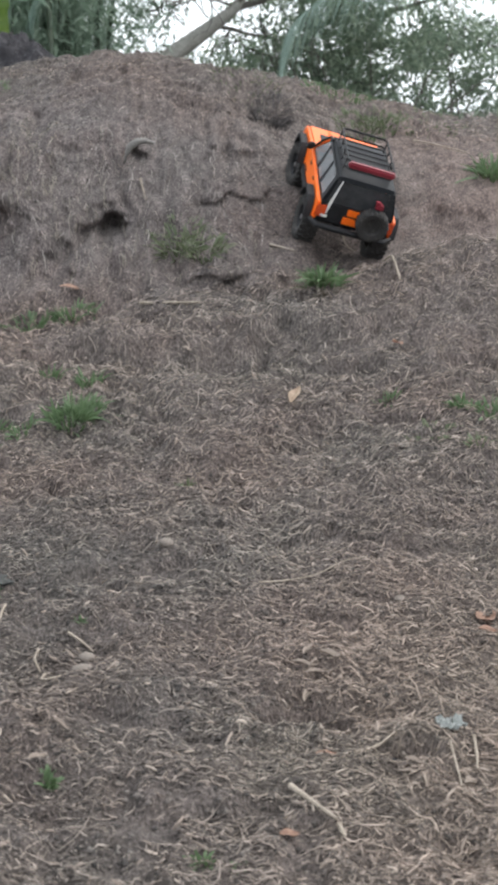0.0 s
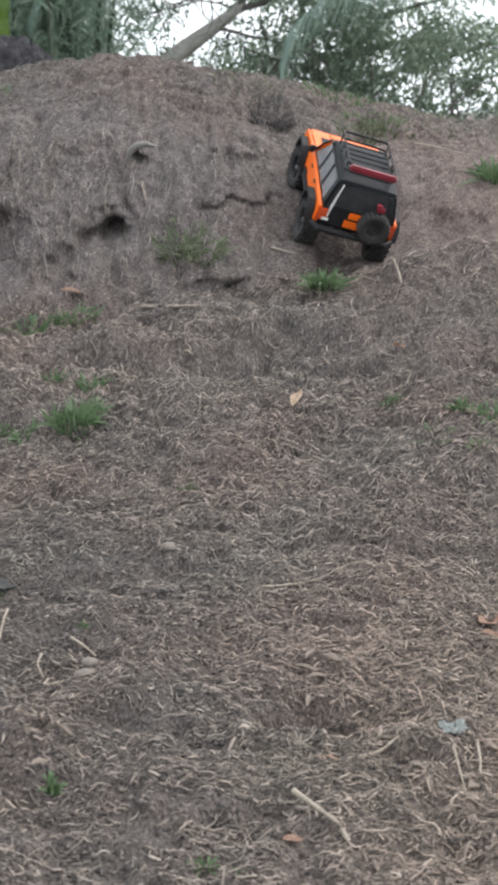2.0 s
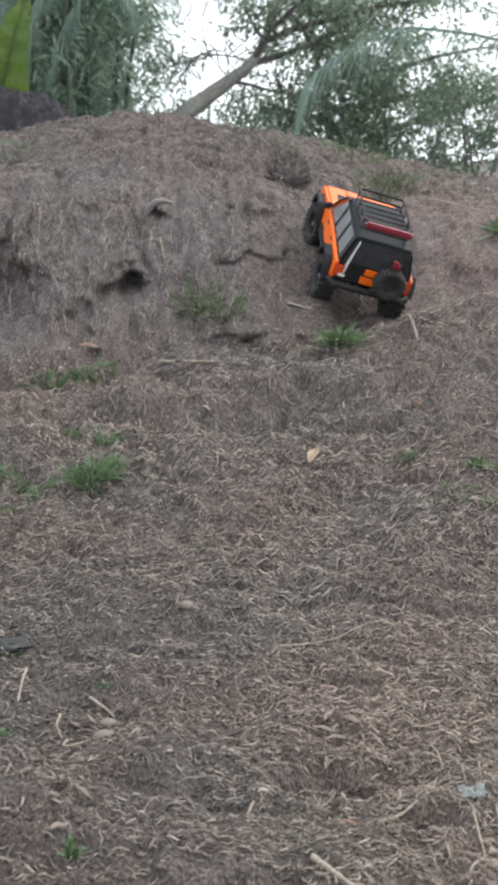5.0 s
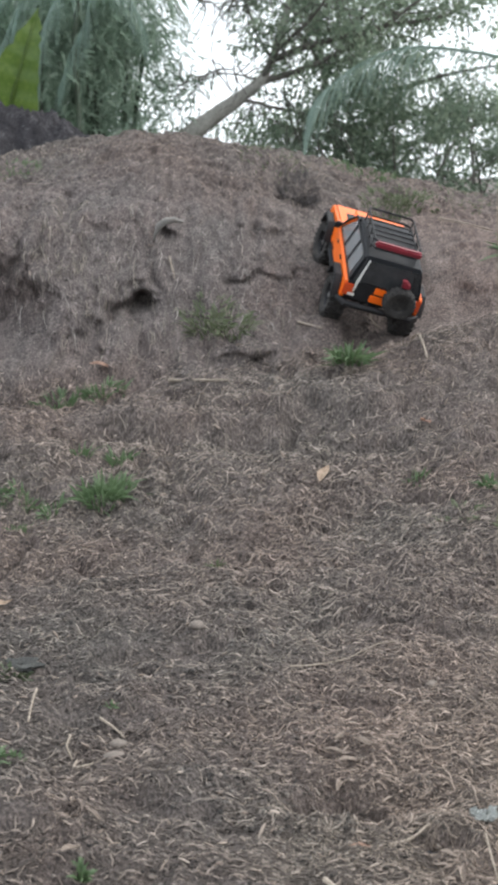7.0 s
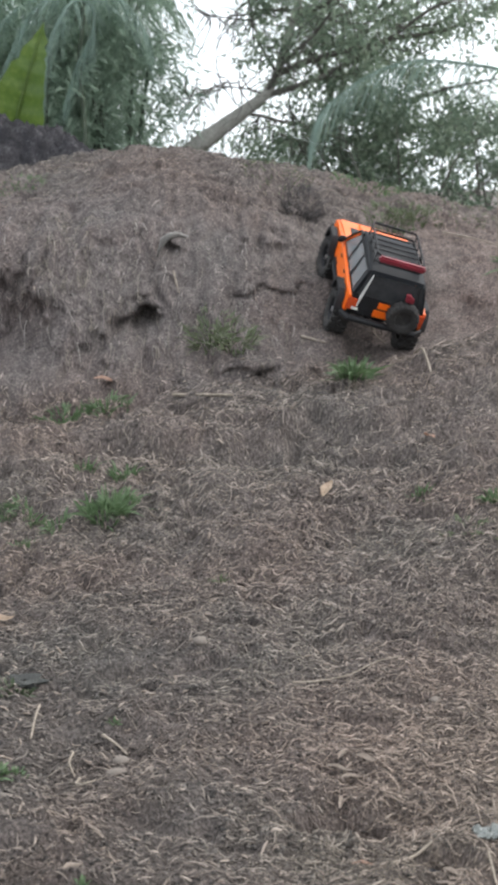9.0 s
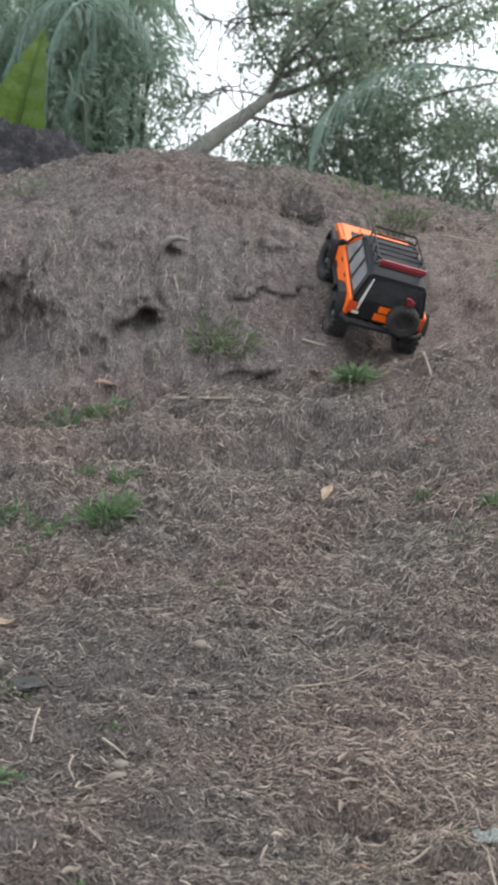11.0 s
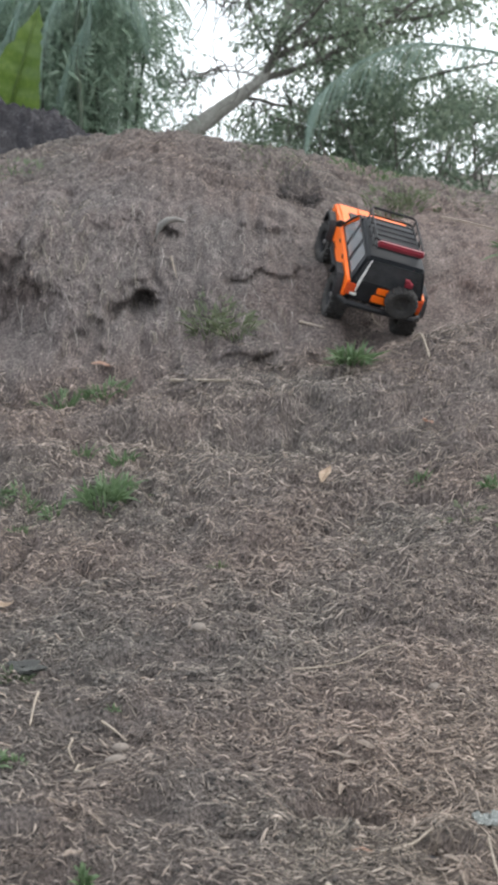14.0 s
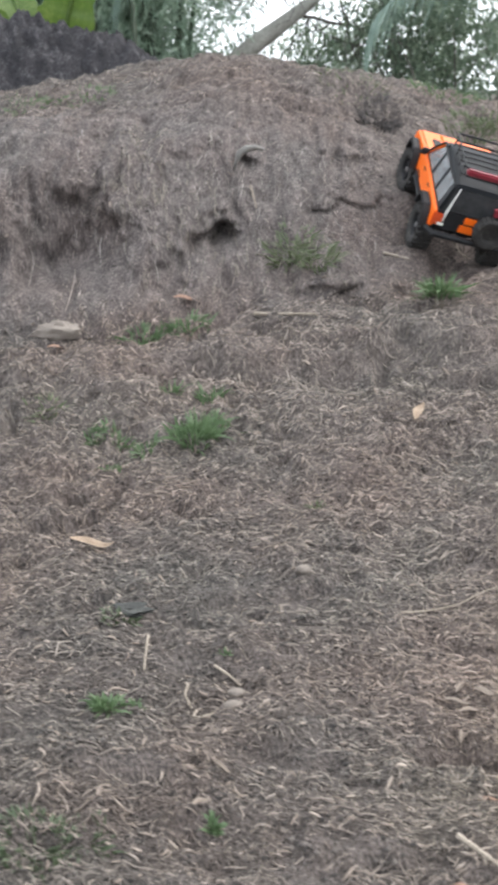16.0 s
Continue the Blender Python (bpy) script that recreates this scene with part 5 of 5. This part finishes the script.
dead_leaf("dead_leaf", 0.163, 1.748, 0.046, 0.010, 22, 0.3, SHRED, "pale tan curled dead leaf in a straw clump", 0, 0.007)
dead_leaf("dead_leaf", 0.150, 1.782, 0.036, 0.010, 60, 0.3, SHRED, "pale tan curled dead leaf in a straw clump", 10, 0.008)
dead_leaf("dead_leaf", 0.353, 1.503, 0.020, 0.014, 30, 0.2, SHRED, "small round pale leaf scrap", 0, 0.008)


def stone(name, x, y, sx, sy, sz, turn, mat, label, seed, jag=0.12, sink=0.2):
    bm = bmesh.new()
    bmesh.ops.create_icosphere(bm, subdivisions=3, radius=1)
    for v in bm.verts:
        v.co *= 1 + jag * noise.noise(v.co * 1.4 + Vector((seed * 7.1, 0, 0))) + jag * 0.4 * noise.noise(v.co * 4 + Vector((seed, 3, 0)))
        v.co.x, v.co.y, v.co.z = v.co.x * sx / 2, v.co.y * sy / 2, v.co.z * sz / 2
    ob = part(name, bm, mat, None, label)
    ob["category"], ob["group"] = "stone", name.replace("_", " ") + "s on the slope"
    ob.matrix_world = Matrix.Translation(put(x, y, sz * (0.5 - sink))) @ pose(0, 0, 0, 8, 0, turn)
    return ob


stone("pebble", -0.196, 1.740, 0.034, 0.022, 0.020, 12, PEBBLE, "smooth oval buff pebble half sunk in soil", 1, 0.06)
stone("pebble", -0.193, 1.774, 0.026, 0.018, 0.015, 5, PEBBLE, "smooth oval buff pebble half sunk in soil", 2, 0.06)
stone("pebble", -0.085, 2.150, 0.026, 0.020, 0.018, 20, PEBBLE, "round grey-buff pebble on the slope", 3, sink=0.35)
stone("pebble", -0.147, 1.746, 0.014, 0.010, 0.008, 20, PEBBLE, "small pale pebble on the soil", 4)
stone("pebble", 0.328, 2.016, 0.024, 0.018, 0.010, 20, PEBBLE, "flat buff pebble in the straw", 5, sink=0.4)
stone("flat_stone", -0.392, 2.040, 0.078, 0.034, 0.024, 5, GREY_STONE, "flat dark grey stone beside a seedling", 6, 0.9, 0.35)
stone("earth_block", -0.729, 3.340, 0.120, 0.060, 0.055, 0, PEBBLE, "pale buff block of hard earth at the bank's foot", 7, 0.5, 0.4)
stone("clod", 0.257, 1.554, 0.024, 0.018, 0.018, 0, DARK_SOIL, "dark lump of earth among straw", 8, 0.4)
stone("clod", 0.625, 3.400, 0.070, 0.050, 0.050, 30, SOIL, "brown clod of earth by the track", 9, 0.4)
stone("clod", 0.690, 3.450, 0.090, 0.060, 0.060, 10, SOIL, "brown clod of earth by the track", 10, 0.4)


def stick(name, points, radius, mat, label, lift=0.004, straight=False):
    pts = [Vector(put(x, y, lift + h)) for x, y, h in points]
    if straight:
        a, b = pts[0].copy(), pts[-1].copy()
        pts = [a.lerp(b, k / (len(pts) - 1)) + Vector((0, 0, lift)) for k in range(len(pts))]
    dense = []
    for i in range(len(pts) - 1):
        for k in range(4):
            t = k / 4
            p0, p1, p2, p3 = pts[max(i - 1, 0)], pts[i], pts[i + 1], pts[min(i + 2, len(pts) - 1)]
            dense.append(0.5 * (2 * p1 + (p2 - p0) * t + (2 * p0 - 5 * p1 + 4 * p2 - p3) * t * t + (3 * p1 - p0 - 3 * p2 + p3) * t ** 3))
    dense.append(pts[-1])
    n = len(dense)
    bm = bmesh.new()
    rod(bm, dense, [radius * (1.0 - 0.45 * k / (n - 1) + 0.12 * math.sin(k * 2.1)) for k in range(n)], 8)
    ob = part(name, bm, mat, None, label)
    ob["category"], ob["group"] = "stick", "dry sticks and stalks"
    return ob


stick("stick", [(-0.199, 3.329, 0.0), (-0.150, 3.290, 0.0), (-0.095, 3.250, 0.0), (-0.037, 3.203, 0.0)], 0.0055, DRY_STICK, "straight pale dry stick lying at the bank's foot", lift=0.005, straight=True)
stick("stick", [(0.104, 1.453, 0.002), (0.118, 1.432, 0.004), (0.142, 1.400, 0.003), (0.158, 1.374, 0.001)], 0.0040, DRY_STICK, "short pale dry stick among straw", lift=0.010, straight=True)
stick("stick", [(0.161, 1.374, 0.001), (0.164, 1.367, 0.001), (0.168, 1.358, 0.002)], 0.0040, DRY_STICK, "broken end of a pale dry stick", lift=0.012)
stick("twig", [(0.158, 3.530, 0.0), (0.190, 3.515, 0.004), (0.224, 3.495, 0.0)], 0.0040, DRY_STICK, "pale dry twig on the bank", straight=True)
stick("root", [(0.394, 3.805, 0.01), (0.383, 3.734, 0.012), (0.381, 3.658, 0.012), (0.404, 3.594, 0.008)], 0.0030, DRY_STICK, "thin curved pale root hanging down the bank")
stick("twig", [(0.461, 3.378, 0.01), (0.471, 3.290, 0.012), (0.481, 3.202, 0.006)], 0.0042, DRY_STICK, "bent pale dry twig below the track")
stick("root", [(0.273, 3.751, 0.012), (0.320, 3.820, 0.014), (0.363, 3.892, 0.010)], 0.0028, DRY_STICK, "thin pale root on the bank")
stick("root", [(0.239, 3.721, 0.010), (0.276, 3.720, 0.014), (0.282, 3.686, 0.010)], 0.0028, DRY_STICK, "thin pale root on the bank")
stick("vine", [(0.082, 2.022, 0.004), (0.130, 2.045, 0.006), (0.185, 2.070, 0.006), (0.232, 2.090, 0.006), (0.278, 2.101, 0.004)], 0.0015, DRY_STICK, "long thin dry vine lying across the slope", lift=0.006)
stick("stalk", [(-0.272, 1.801, 0.004), (-0.266, 1.770, 0.008), (-0.268, 1.745, 0.006), (-0.257, 1.723, 0.002)], 0.0022, DRY_STICK, "bent pale dry stalk beside pebbles", lift=0.006)
stick("stalk", [(-0.230, 1.852, 0.002), (-0.208, 1.836, 0.008), (-0.187, 1.814, 0.002)], 0.0026, DRY_STICK, "pale dry stalk lying above pebbles", lift=0.006)
stick("stalk", [(-0.250, 1.724, 0.002), (-0.252, 1.700, 0.006), (-0.240, 1.680, 0.004), (-0.222, 1.690, 0.002)], 0.0022, DRY_STICK, "curled pale dry stalk beside pebbles", lift=0.006)
stick("stalk", [(-0.344, 1.935, 0.002), (-0.340, 1.875, 0.006), (-0.338, 1.814, 0.002)], 0.0024, DRY_STICK, "straight pale dry stalk on the soil", lift=0.006)
stick("stalk", [(0.198, 1.533, 0.002), (0.230, 1.556, 0.008), (0.259, 1.581, 0.002)], 0.0024, DRY_STICK, "pale dry stalk among straw", lift=0.006)
bm = bmesh.new()
rod(bm, [(-0.270, 3.800, 0.985), (-0.262, 3.788, 1.008), (-0.248, 3.782, 1.036), (-0.228, 3.780, 1.050), (-0.205, 3.784, 1.054), (-0.178, 3.800, 1.046)], [0.004, 0.007, 0.009, 0.010, 0.009, 0.004], 12)
for v in bm.verts:
    v.co += noise.noise_vector(v.co * 45) * 0.005
root = part("root", bm, GREY_ROOT, None, "grey exposed root arching over a small hollow")
root["category"], root["group"] = "stick", "dry sticks and stalks"
stick("stalk", [(-0.217, 3.730, 0.012), (-0.208, 3.700, 0.010), (-0.198, 3.670, 0.006)], 0.0028, DRY_STICK, "pale dry stalk on the bank")
stick("stalk", [(0.372, 1.586, 0.002), (0.371, 1.555, 0.006), (0.365, 1.523, 0.004)], 0.0026, DRY_STICK, "pale dry stalk among straw")
stick("stalk", [(0.333, 1.558, 0.004), (0.337, 1.515, 0.006), (0.336, 1.475, 0.002)], 0.0018, DRY_STICK, "thin pale dry stalk among straw")
stick("stalk", [(0.635, 4.065, 0.01), (0.700, 4.010, 0.02), (0.791, 3.967, 0.012)], 0.0035, DRY_STICK, "dry stalk lying near the crest")

bm = bmesh.new()
bmesh.ops.create_grid(bm, x_segments=14, y_segments=10, size=0.5)
for v in bm.verts:
    v.co = Vector((v.co.x * 0.040, v.co.y * 0.022, 0.013 * noise.noise(Vector((v.co.x * 4, v.co.y * 4, 1))) + 0.007 * noise.noise(Vector((v.co.x * 11, v.co.y * 9, 5)))))
    v.co.x += 0.012 * noise.noise(Vector((v.co.y * 90, 0, 2)))
bmesh.ops.solidify(bm, geom=list(bm.faces), thickness=0.0006)
scrap = part("plastic_scrap", bm, WRAPPER, None, "crumpled faded white-green plastic scrap on straw")
scrap["category"] = "litter"
scrap.matrix_world = Matrix.Translation(put(0.341, 1.603, 0.012)) @ pose(0, 0, 0, 15, 0, 8)


def hanging_grass(name, n, seed, mat, label, x0=-0.95, x1=0.16, y0=3.46, y1=3.92, thick=1.0):
    """Dry blades and rootlets that hang down the steep face."""
    rng = np.random.RandomState(seed)
    x = rng.uniform(x0, x1, n)
    x = x[rng.rand(n) < 0.35 + 0.65 * (np.abs(lattice_noise(x, x * 0, 0.08, 61)))]
    n = len(x)
    y = rng.uniform(y0, y1, n)
    s = np.linspace(0, 1, 7)
    size = 0.03 + 0.085 * rng.rand(n)
    sway = rng.randn(n) * 0.12
    yy = y[:, None] - size[:, None] * s[None] * rng.uniform(0.35, 0.6, n)[:, None]
    xx = x[:, None] + size[:, None] * (sway[:, None] * s[None] + 0.04 * np.sin(s[None] * 5 + rng.rand(n)[:, None] * 6))
    p = on_ground(xx.ravel(), yy.ravel()).reshape(n, 7, 3)
    p[..., 2] += 0.002 + 0.010 * np.sin(s * 3.0)[None] * rng.rand(n)[:, None]
    p[..., 1] -= 0.004 + 0.010 * np.sin(s * 3.0)[None] * rng.rand(n)[:, None]
    w = thick * (rng.uniform(0.0012, 0.0034, n))[:, None] * np.array([0.8, 1, 1, 0.9, 0.7, 0.5, 0.15])[None]
    wide = np.tile(np.array([1.0, 0.2, 0.1]) / 1.03, (n, 7, 1))
    return tagged(new(name, strips(name, p, w, wide, mat)), label, "litter", kind="stuff")


hanging_grass("hanging_dry_grass", 950, 71, FIBRE, "withered grass and rootlets hanging down the eroded bank", thick=0.85)
hanging_grass("hanging_rootlets", 200, 72, DRY_GRASS, "pale rootlets and dead blades on the eroded bank", -0.68, -0.30, 3.55, 3.95, 1.0)
hanging_grass("hanging_stalks", 120, 73, DRY_GRASS, "pale dead stalks leaning over the bank's foot", -0.60, 0.20, 3.42, 3.62, 1.0)
hanging_grass("curled_dead_grass", 110, 74, DRY_GRASS, "pale curled dead grass caught on the bank's brow", -0.60, -0.46, 3.62, 3.95, 1.25)
